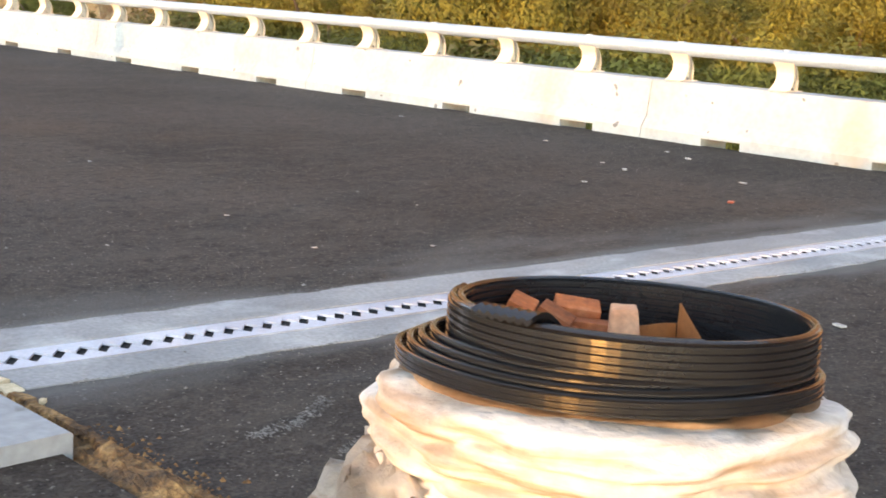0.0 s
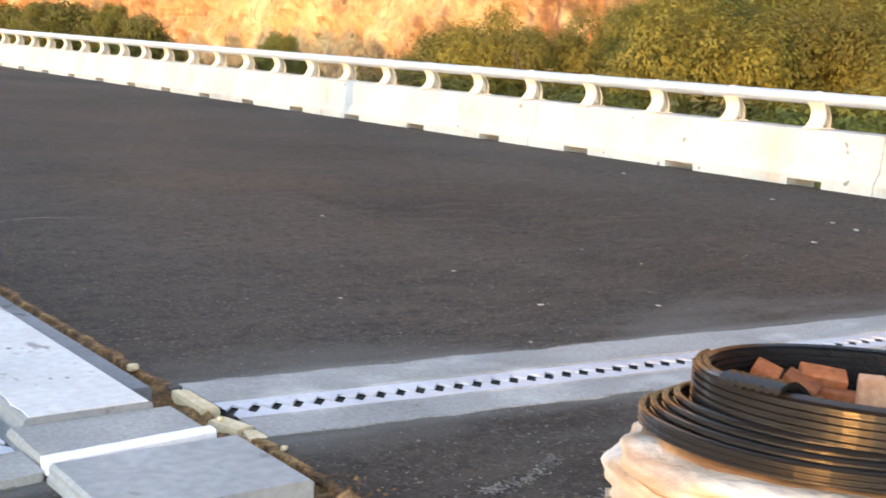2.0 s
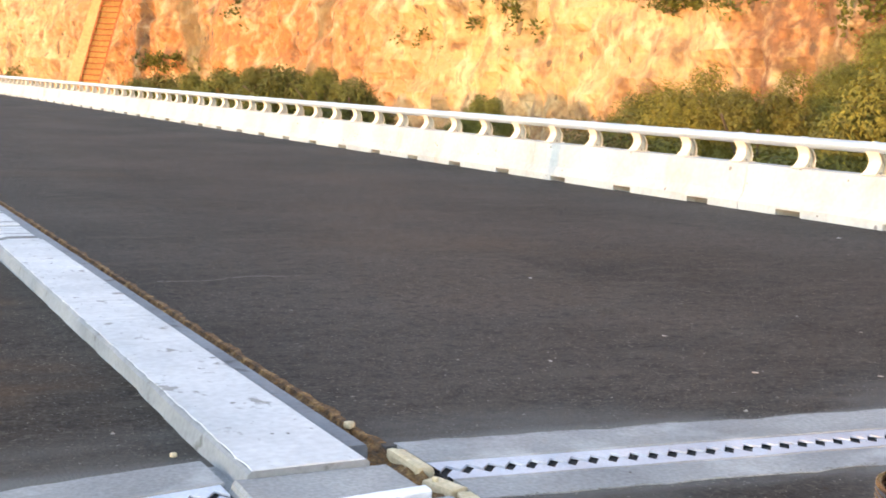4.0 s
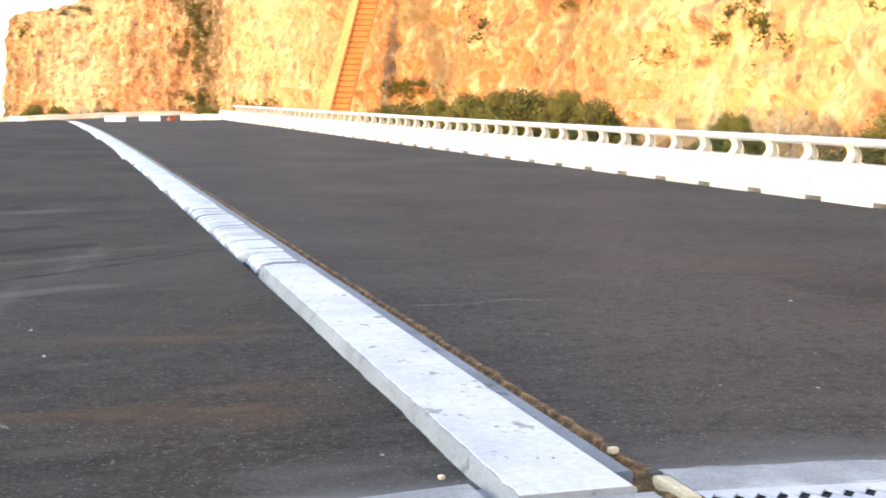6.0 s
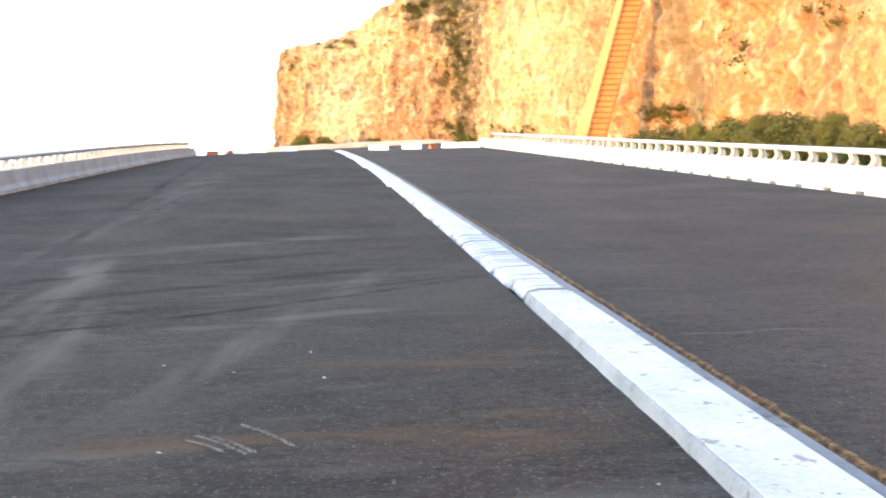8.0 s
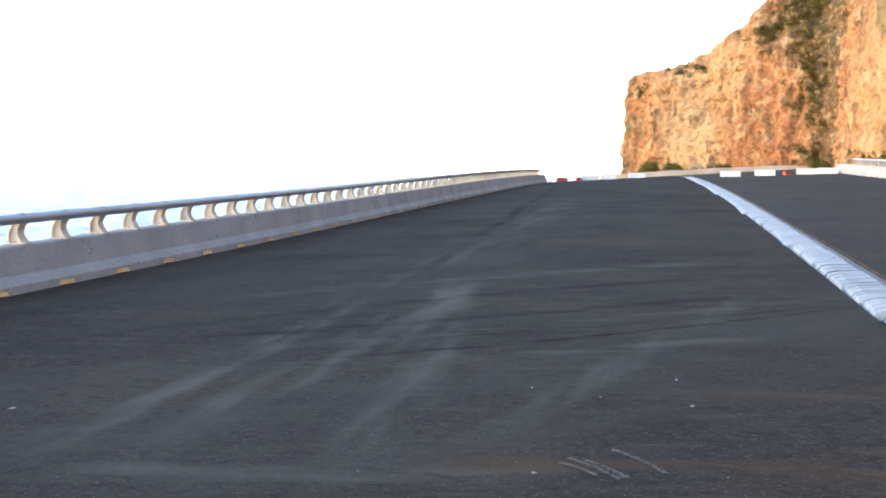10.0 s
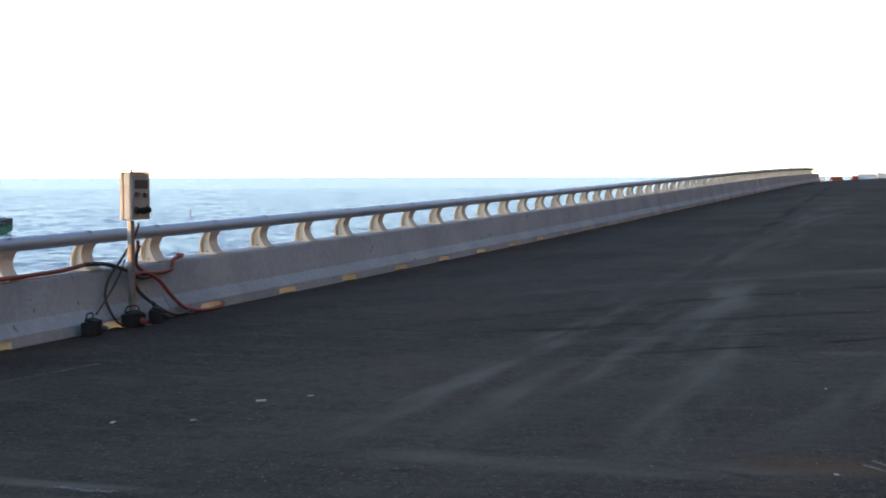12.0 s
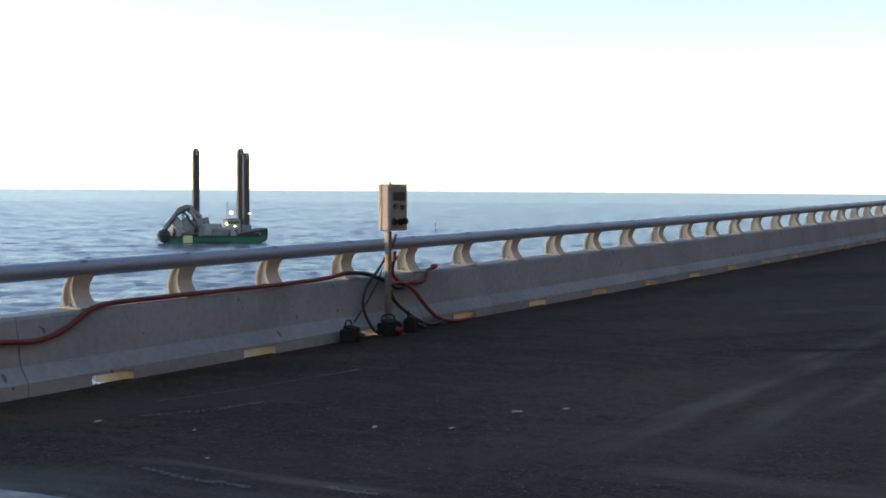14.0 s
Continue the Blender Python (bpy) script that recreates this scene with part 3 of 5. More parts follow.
for j in range(len(DECK_ROWS) - 1):
    for i in range(8):
        a, b = j * 8 + i, j * 8 + (i + 1) % 8
        faces.append((a, b, b + 8, a + 8))
faces += [tuple(range(8)), tuple(range(len(verts) - 1, len(verts) - 9, -1))]
tagged(link_mesh("deck", verts, faces, GREY_EDGE), "concrete box girder deck of a sea viaduct", "bridge deck", kind="structure")
for s in (-20, 60, 140):
    p = rd(1.2, s, -4.1)
    pier = part("pier", lathe([(0.01, SEA - 2), (2.6, SEA - 2), (2.2, p.z - 2), (3.2, p.z), (0.01, p.z)], sides=24), GREY_EDGE)
    pier.location = (p.x, p.y, 0)
    tagged(pier, "plain concrete viaduct pier standing in the sea", "pier", kind="structure")

# ---- expansion joints: concrete bands, toothed aluminium plates, dark gap ----
TOOTH = 0.1


def lift(n):
    """The left joint rises a little to meet the median."""
    return 0.032 * max(0.0, min(1.0, (n - 0.5) / 0.88)) if n < 1.45 else 0.0


def joint_side(n0, n1, line, side, parent):
    """One toothed plate; its edge runs in a zigzag along the gap."""
    bm = bmesh.new()
    count = int((n1 - n0) / TOOTH)
    top, out = [], []
    for i in range(count + 1):
        n = n0 + TOOTH * i
        for dn, d in ((0.0, -0.038), (0.06, 0.038)):
            if n + dn <= n1:
                top.append((n + dn, line(n + dn) + d + side * 0.034))
    for n, s in top:
        out.append((n, line(n) + side * 0.13))
    rings = []
    for h in (0.006, -0.005):
        rings.append(([bm.verts.new(rd(n, s, h + lift(n))) for n, s in top], [bm.verts.new(rd(n, s, h + lift(n))) for n, s in out]))
    (t0, o0), (t1, o1) = rings
    for i in range(len(top) - 1):
        bm.faces.new((t0[i], t0[i + 1], o0[i + 1], o0[i]))
        bm.faces.new((t0[i], t1[i], t1[i + 1], t0[i + 1]))
        bm.faces.new((o0[i], o0[i + 1], o1[i + 1], o1[i]))
    return part("tooth_plate", bm, PLATE, parent, "pale dusty aluminium plate with a toothed edge")


def joint(n0, n1, line, near, far, label):
    thing = empty("expansion_joint", Matrix(), label, "expansion joint")
    for a, b in ((-near, -0.13), (0.13, far)):
        rows, cols = 5, max(8, int((n1 - n0) / 0.12))
        verts, faces = [], []
        for j in range(rows):
            for i in range(cols + 1):
                n = n0 + (n1 - n0) * i / cols
                d = a + (b - a) * j / (rows - 1)
                if (j == 0 and a < 0) or (j == rows - 1 and b > 0.2):
                    d += 0.025 * noise.noise((n * 5, d, 1.0)) + 0.015 * noise.noise((n * 17, d, 2.0)) + math.copysign(0.03, d)
                verts.append(rd(n, line(n) + d, (0.008 if 0 < j < rows - 1 else 0.005) + lift(n)))
        w = cols + 1
        for j in range(rows - 1):
            for i in range(cols):
                k = j * w + i
                faces.append((k, k + 1, k + w + 1, k + w))
        base = len(verts)
        verts += [v - Vector((0, 0, 0.12)) for v in verts[:]]
        rim = list(range(w)) + [j * w + cols for j in range(1, rows)] + [(rows - 1) * w + i for i in range(cols - 1, -1, -1)] + [j * w for j in range(rows - 2, 0, -1)]
        faces += [(rim[i], base + rim[i], base + rim[(i + 1) % len(rim)], rim[(i + 1) % len(rim)]) for i in range(len(rim))]
        link_mesh("concrete_band", verts, faces, JOINT_CONCRETE, thing, "grey concrete band with pale cement smears")
        ridge = []
        for i in range(cols + 1):
            n = n0 + (n1 - n0) * i / cols
            ridge.append(rd(n, line(n) + math.copysign(0.145, a + b) + 0.012 * noise.noise((n * 4, a, 7)), 0.006 + lift(n)))
        part("cement_bead", tube(ridge, 0.006, 6), JOINT_CONCRETE, thing, "pale cement bead along the plate")
    for side in (-1, 1):
        joint_side(n0, n1, line, side, thing)
    bm = extrude_profile(lambda n: [rd(n, line(n) + d, h + lift(n)) for d, h in ((-0.128, -0.012), (0.128, -0.012), (0.128, -0.11), (-0.128, -0.11))], [n0, 0.5 if n0 < 0 else (n0 + n1) / 2, n1])
    part("seal", bm, DARK, thing, "black rubber seal in the gap")
    return thing


joint(ASPHALT_R + 0.06, N_RIGHT - 0.27, right_joint, 0.37, 0.46, "toothed aluminium expansion joint between grey concrete bands across the road")
joint(N_LEFT + 0.27, 1.388, left_joint, 0.37, 0.47, "toothed aluminium expansion joint ending at the median slab")

# ---- the median: raised white slab, trench with rusty earth, rough cement band further on ----
median = empty("median", Matrix(), "raised whitish concrete median strip running between the carriageways", "median", kind="structure")


def sloped(n_foot, n_top, n1, s0, s1, foot, top, name, material, label, flare=0.0):
    """A slab whose left side runs down to the road in a hand-floated slope."""
    rows = max(4, int((s1 - s0) / 0.12))

    def ring(j):
        q = s0 + (s1 - s0) * j / rows
        k = flare * max(0.0, 1 - (q - s0) / 7.9)
        w, e = -0.06 * k + 0.012 * noise.noise((q * 2.3, n_foot, 0.0)) + 0.006 * noise.noise((q * 9.0, n_foot, 3.0)), -0.075 * k + 0.008 * noise.noise((q * 3.1, n_top, 1.0))
        return [rd(n_foot + w, q, -0.1), rd(n_foot + w, q, foot), rd(n_foot + w + 0.012, q, foot + 0.012), rd(n_top + e - 0.014, q, top - 0.012), rd(n_top + e, q, top), rd(n1 - 0.01, q, top), rd(n1, q, top - 0.01), rd(n1, q, -0.1)]

    return part(name, extrude_profile(ring, range(rows + 1)), material, median, label)


sloped(1.502, 1.553, 2.0, 5.0, 12.9, -0.01, 0.0895, "median_slab", FLOATED, "bluish grey concrete body with a sloping side", 1.0)
sloped(1.392, 1.412, 2.14, 3.9, 4.49, 0.02, 0.07, "slab_end", SLAB_GREY, "bluish grey concrete slab end with a square front edge")
rows = 80
bm = extrude_profile(lambda j: [rd(n, 5.012 + 7.886 * j / rows + (0.03 * noise.noise((n * 7, 0, 3)) if j == 0 else 0), h) for n, h in ((1.557 - 0.072 * (1 - j / rows) + 0.012 * noise.noise((j * 0.7, 3.0, 5.0)), 0.088), (1.562 - 0.072 * (1 - j / rows) + 0.012 * noise.noise((j * 0.7, 3.0, 5.0)), 0.0925), (1.7, 0.0945), (1.85, 0.0945), (1.982, 0.0935), (1.99, 0.07))], range(rows + 1))
part("white_screed", bm, SLAB, median, "whitish screed on top with small dark stains")
sloped(1.392, 1.412, 2.08, 4.58, 4.994, 0.02, 0.064, "joint_block", JOINT_CONCRETE, "grey concrete block between the slabs")
part("infill", box((0.11, 0.42, 0.1), (0, 0, -0.045), 0.008), JOINT_CONCRETE, median, "rough grey mortar infill").matrix_basis = on_road(1.445, 5.2, 0.0)
bar = extrude_profile(lambda n: [rd(n, 4.497 + 0.10 * (n - 1.37) + d + 0.006 * noise.noise((n * 12, d * 30, 0)), h) for d, h in ((0, 0.02), (0, 0.07), (0.015, 0.078), (0.065, 0.078), (0.08, 0.07), (0.08, 0.02))], [1.398 + 0.0342 * k for k in range(21)])
part("filler_strip", bar, FOAM, median, "bright white filler strip across the median joint")
# grey ledge and trench
part("ledge", extrude_profile(lambda s: [rd(n, s, h) for n, h in ((2.022, -0.11), (2.022, 0.03), (2.03, 0.036), (2.15, 0.036), (2.16, 0.02), (2.16, -0.11))], [5.4 + 1.0 * j for j in range(93)]), FLOATED, median, "thin grey concrete ledge beside the trench")
rows = [0.8 + 0.045 * j for j in range(240)] + [11.7 + 0.4 * j for j in range(215)]
verts, faces = [], []
for s in rows:
    for i in range(10):
        n = 2.10 + 0.018 * i
        h = -0.05 + 0.004 * i + 0.03 * noise.noise((n * 9, s * 5, 0)) + 0.022 * noise.noise((n * 34, s * 26, 5)) + 0.014 * noise.noise((n * 80, s * 62, 2))
        verts.append(rd(n, s, h + (0.035 if s < 3.9 else 0)))
for j in range(len(rows) - 1):
    for i in range(9):
        k = j * 10 + i
        faces.append((k, k + 1, k + 11, k + 10))
link_mesh("earth_fill", verts, faces, RUST_EARTH, median, "rusty brown dirt in the narrow trench")
# crumbled rusty edge of the right carriageway
verts, faces = [], []
rows = [1.0 + 0.06 * j for j in range(280)] + [17.9 + 0.5 * j for j in range(150)]
rows = [s for s in rows if not right_joint(2.27) - 0.36 < s < right_joint(2.27) + 0.45]
for s in rows:
    a = 0.035 * noise.noise((s * 3, 0, 9)) + 0.02 * noise.noise((s * 11, 0, 3))
    for n, h in ((2.23 + a * 0.6, -0.09), (2.24 + a * 0.6, -0.03), (2.252 + a * 0.6, 0.004), (2.285 + 1.2 * a, 0.006)):
        verts.append(rd(n, s, h))
for j in range(len(rows) - 1):
    if rows[j + 1] - rows[j] < 0.6:
        for i in range(3):
            k = j * 4 + i
            faces.append((k, k + 1, k + 5, k + 4))
link_mesh("crumbled_edge", verts, faces, RUST_EARTH, median, "crumbled rusty edge of the asphalt")
# crumbs of rusty earth spilled along the trench
rng = random.Random(8)
verts, faces = [], []
for q in range(4600):
    s = 0.8 + 3.3 * rng.random() if q < 3400 else 4.2 + 16 * rng.random() ** 1.5
    n = (2.25 + rng.gauss(0, 0.06)) if q < 3400 else 2.22 + rng.gauss(0, 0.02)
    if n < 2.06 or right_joint(2.3) - 0.38 < s < right_joint(2.3) + 0.46:
        continue
    r = 0.004 + 0.012 * rng.random() ** 2.2
    c = rd(n, s, (-0.005 if n > 2.24 else -0.05) + r * 0.3)
    b0, a = len(verts), rng.uniform(0, 6.28)
    verts += [c + Vector((r * rng.uniform(0.7, 1.3) * math.cos(a + p), r * rng.uniform(0.7, 1.3) * math.sin(a + p), -r * 0.3)) for p in (0, 1.25, 2.5, 3.75, 5.0)] + [c + Vector((0, 0, r * rng.uniform(0.5, 1.0)))]
    faces += [(b0 + p, b0 + (p + 1) % 5, b0 + 5) for p in range(5)]
tagged(link_mesh("earth_crumbs", verts, faces, RUST_EARTH), "rusty brown earth crumbs spilled along the trench", "earth crumbs", kind="stuff")
# broken concrete at the joint's end, the sun on it painted in as cream
for n, s, size, turn in ((2.28, 5.2, (0.08, 0.34, 0.1), 0), (2.27, 4.83, (0.09, 0.2, 0.08), 12), (2.30, 4.66, (0.08, 0.13, 0.07), -15)):
    chunk = box(size, (0, 0, -0.03), 0.02)
    for v in chunk.verts:
        v.co += 0.012 * Vector(noise.noise_vector(v.co * 14 + Vector((s, n, 0))))
    q = part("joint_end", chunk, STONE_AND_LIT_END, median, "broken concrete end of the joint, its sunlit gold put into a cream colour")
    q.matrix_basis = on_road(n, s, 0.0, turn)
# the rough band beyond the slab, laid in ragged pours
s = 12.8
k = 0
while s < 97:
    length = 1.0 + 0.07 * (s - 13) + 0.7 * random.random()
    n_left = 1.52 - 0.1 * min(1, (s - 13) / 30) + random.uniform(-0.07, 0.05)

    def pour(j, s=s, length=length, n_left=n_left):
        ss = s + length * j / 6
        w = 0.05 * noise.noise((ss * 1.7, 2.0, 0.0)) + 0.05 * j / 6
        return [rd(n_left + w, ss, -0.05), rd(n_left + w + 0.05, ss, 0.035), rd(n_left + w + 0.16, ss, 0.06), rd(2.0, ss, 0.06 + 0.012 * (k % 2)), rd(2.01, ss, -0.05)]

    part("cement_pour", extrude_profile(pour, range(7)), POUR if s < 21 else SLAB, median)
    s += length + 0.03
    k += 1

# ---- parapets and guard rails ----
PROFILE = ((0.26, 0.115), (0.168, 0.25), (0.115, 0.63), (0.095, 0.655), (0.08, 0.66), (-0.21, 0.66), (-0.23, 0.64))


def parapet(name, side, centre, first, s_end, label):
    """Precast elements with drain openings at the foot. side: 1 faces left, -1 faces right."""
    thing = empty(name, Matrix(), label, "parapet", kind="structure")
    length = 3 * SCUPPER_GAP
    count = int((s_end + 18) / length) + 1
    start = first - length * int((first + 18) / length)
    for e in range(count):
        a, b = start + e * length + 0.006, start + (e + 1) * length - 0.006
        if a > s_end:
            break
        cuts = [a]
        for i in range(3):
            o = start + e * length + i * SCUPPER_GAP + 0.7
            cuts += [o, o + 0.5]
        cuts.append(b)
        rows = [(cuts[0], -0.06)]
        for i, c in enumerate(cuts[1:-1]):
            rows += [(c, (-0.06, 0.085)[i % 2]), (c + 0.0005, (0.085, -0.06)[i % 2])]
        rows.append((cuts[-1], -0.06))
        bm = extrude_profile(lambda r: [rd(centre - side * o, r[0], h) for o, h in ((0.26, r[1]), *PROFILE, (-0.23, r[1]))], rows)
        part("parapet_element", bm, CONCRETE, thing)
    return thing


RIGHT_END, LEFT_END = 95.5, 106.0
parapet("parapet_right", 1, N_RIGHT, 9.935 - 0.7, RIGHT_END, "pale sunlit concrete parapet with drain openings at its foot")
parapet("parapet_left", -1, N_LEFT, 7.98 - 0.7, LEFT_END, "grey-blue shaded concrete parapet with drain openings at its foot")


def post_mesh():
    """A cast post: bowed front flange, web and sloping back flange on a base plate; x points to the road."""
    bm = bmesh.new()
    H = 0.29
    front = lambda u: 0.095 - 0.095 * math.sin(math.pi * min(1, 0.06 + 0.86 * u)) - 0.02 * u
    back = lambda u: -0.165 - 0.03 * math.sin(math.pi * u) + 0.085 * u * u
    for f, width, th in ((front, 0.21, 0.018), (back, 0.12, -0.018)):
        def ring(j, f=f, width=width, th=th):
            u = j / 8
            w = width / 2 * (1 + 0.16 * (2 * u - 1) ** 2)
            x = f(u)
            return [(x, -w, H * u), (x, w, H * u), (x - th, w, H * u), (x - th, -w, H * u)]
        extrude_profile(ring, range(9), bm)
    def web(j):
        u = j / 8
        return [(front(u) - 0.015, -0.012, H * u), (front(u) - 0.015, 0.012, H * u), (back(u) + 0.015, 0.012, H * u), (back(u) + 0.015, -0.012, H * u)]
    extrude_profile(web, range(9), bm)
    return bm


def guard_rail(side, centre, first, s_end, label):
    rail = empty("guard_rail", Matrix(), label, "guard rail")
    part("rail_tube", tube([rd(centre, -18 + 2.0 * j, 1.015) for j in range(int((s_end + 18) / 2) + 1)], 0.075, 16), RAIL, rail, "smooth round metal handrail tube", True)
    posts = None
    for k in range(-19, int((s_end - first) / POST_GAP)):
        s = first + k * POST_GAP
        m = on_road(centre, s, 0.672, 180 if side > 0 else 0)
        if posts is None:
            p = part("post", post_mesh(), POST, rail, "cast cream metal post")
            p.matrix_basis = m
            plate = part("base_plate", box((0.31, 0.22, 0.016), (-0.045, 0, -0.004), 0.004), POST, p)
            cap = part("cap", lathe([(0.055, 0.40), (0.055, 0.418), (0.035, 0.425), (0.001, 0.427)], 12), RAIL, p)
            bolts = [part("bolt", cylinder(0.016, 0.013, (x, y, 0.0), (x, y, 0.032), 6), STEEL, p) for x, y in ((-0.06, 0.07), (-0.06, -0.07))]
            posts = (p, plate, cap, bolts)
        else:
            q = share(posts[0], "post", m, rail)
            share(posts[1], "base_plate", Matrix(), q)
            share(posts[2], "cap", Matrix(), q)
            for b in posts[3]:
                share(b, "bolt", Matrix(), q)
    return rail


guard_rail(1, N_RIGHT, 8.95, RIGHT_END, "round handrail on curved cream posts, lit by low sun")
guard_rail(-1, N_LEFT, 8.105, LEFT_END, "round grey handrail on curved cream posts above the sea")

# ---- far end of the road: berm and plastic barriers ----
verts, faces = [], []
for j in range(9):
    for i in range(41):
        n = -8 + 22 * i / 40
        v = j / 8
        h = (0.45 + 0.12 * noise.noise((n * 0.5, v * 2, 0))) * math.sin(math.pi * v) ** 0.8 * (1 - abs(2 * i / 40 - 1) ** 6)
        verts.append(rd(n, 122 + 5 * v, max(0, h) - 0.02))
for j in range(8):
    for i in range(40):
        k = j * 41 + i
        faces.append((k, k + 1, k + 42, k + 41))
tagged(link_mesh("earth_berm", verts, faces, BERM, smooth=True), "low sandy earth bank across the end of the road", "earth bank")


def barrier_mesh():
    def ring(x):
        e = 0.04 if abs(x) > 0.78 else 0.0
        return [(x, -0.24 + e, 0), (x, 0.24 - e, 0), (x, 0.22 - e, 0.14), (x, 0.09, 0.3), (x, 0.07, 0.5 - e), (x, -0.07, 0.5 - e), (x, -0.09, 0.3), (x, -0.22 + e, 0.14)]
    return extrude_profile(ring, [-0.85, -0.78, -0.2, -0.17, 0.17, 0.2, 0.78, 0.85])


for n, s, turn, red in ((4.6, 99, 4, 0), (7.0, 98.5, -3, 0), (8.6, 98.8, 62, 1), (9.9, 98, 2, 0), (11.3, 97.8, -4, 0), (-9.9, 112, 4, 0), (-8.3, 112.5, 40, 1), (-6.9, 113.5, 70, 1), (-6.0, 114, 15, 0), (-4.5, 116, 12, 0), (-2.0, 117, 5, 0)):
    b = part("road_barrier", barrier_mesh(), RED_PLASTIC if red else WHITE_PLASTIC)
    b.matrix_basis = on_road(n, s, 0.0, turn) @ Matrix.Scale(0.65 if red else 0.85, 4)
    tagged(b, "red plastic road barrier across the road end" if red else "white plastic road barrier across the road end", "barrier", "barriers at the road end")

# ---- land beside the viaduct: talus, cliff, trees ----
PLAN = [(92, -160), (92, -60), (90, 0), (86, 60), (76, 120), (62, 200), (46, 262), (36, 312), (38, 345), (54, 372), (60, 400), (46, 428), (22, 446), (2, 462), (-17, 474), (-26, 482), (-24, 500), (0, 530), (60, 580)]
TOPS = [72, 74, 74, 76, 74, 72, 76, 80, 84, 86, 86, 80, 60, 43, 37, 33, 33, 38, 50]


def cliff_line(count):
    pts = smooth_path([(x, y, z) for (x, y), z in zip(PLAN, TOPS)], 40)
    lengths = [0.0]
    for a, b in zip(pts, pts[1:]):
        lengths.append(lengths[-1] + (b - a).to_2d().length)
    out, k = [], 0
    for i in range(count):
        d = lengths[-1] * i / (count - 1)
        while k < len(lengths) - 2 and lengths[k + 1] < d:
            k += 1
        t = (d - lengths[k]) / max(1e-6, lengths[k + 1] - lengths[k])
        out.append(pts[k].lerp(pts[k + 1], min(1, t)))
    return out


def build_cliff():
    """Buttresses, upright flutes, level beds that stand out as ledges, and broken rock."""
    cols, rows = 880, 110
    line = cliff_line(cols)
    verts, faces = [], []
    run = 0.0
    for i, p in enumerate(line):
        run += (p - line[max(i - 1, 0)]).to_2d().length
        d = (line[min(i + 1, cols - 1)] - line[max(i - 1, 0)]).to_2d().normalized()
        out = Vector((-d.y, d.x))
        top = 2.0 * noise.noise((run * 0.05, 0, 0)) + 1.6 * noise.noise((run * 0.21, 0, 2)) + 0.7 * noise.noise((run * 0.7, 0, 4))
        for j in range(rows + 3):
            v = min(1.0, j / rows)
            z = -21 + (p.z + 21) * v
            back = 6 * v + 5 * max(0, v - 0.9) ** 2 * 40 + (j - rows) * 25 * (j > rows)
            bed = z + 1.5 * noise.noise((run * 0.015, 0, 6))
            r = 5.5 * noise.noise((run * 0.022, 0.0, z * 0.012)) + 2.6 * abs(noise.noise((run * 0.085, 3.0, z * 0.016))) + 1.3 * abs(noise.noise((run * 0.26, 9.0, z * 0.05)))
            r += 0.5 * noise.noise((run * 0.03, 5.0, bed * 0.32)) + 1.7 * noise.noise((run * 0.13, 1.0, z * 0.16)) + 1.0 * noise.noise((run * 0.38, 2.0, z * 0.42)) + 0.5 * noise.noise((run * 0.9, 7.0, z * 0.9))
            verts.append((p.x + out.x * (r - back), p.y + out.y * (r - back), z + top * v ** 3))
    w = rows + 3
    for i in range(cols - 1):
        for j in range(w - 1):
            a = i * w + j
            faces.append((a, a + w, a + w + 1, a + 1))
    return link_mesh("cliff", verts, faces, ROCK)


cliff = tagged(build_cliff(), "tall ochre and orange sea cliff with rough sunlit rock", "cliff", kind="structure")
CLIFF = cliff_line(400)


def cliff_x(y):
    best = min(CLIFF, key=lambda p: abs(p.y - y) + (60 if p.y > 470 else 0))
    return best.x


def talus_z(x, y):
    t = max(0.0, min(1.0, (x - 15) / max(6.0, cliff_x(y) - 15)))
    return -21 + 18.5 * min(1.0, max(0.0, x - 15) / 22) ** 0.7 * min(1, 6 * t) + 1.2 * noise.noise((x * 0.05, y * 0.05, 0)) * min(1, 4 * t) + 0.5 * noise.noise((x * 0.3, y * 0.3, 3))


verts, faces = [], []
for j in range(140):
    y = -160 + 4.2 * j
    cx = cliff_x(y)
    for i in range(31):
        x = 15 + (cx + 8 - 15) * i / 30
        verts.append((x, y, talus_z(x, y)))
for j in range(139):
    for i in range(30):
        k = j * 31 + i
        faces.append((k, k + 1, k + 32, k + 31))
tagged(link_mesh("ground", verts, faces, TALUS, smooth=True), "scrub-covered slope of fallen rock below the cliff", "ground", kind="structure")


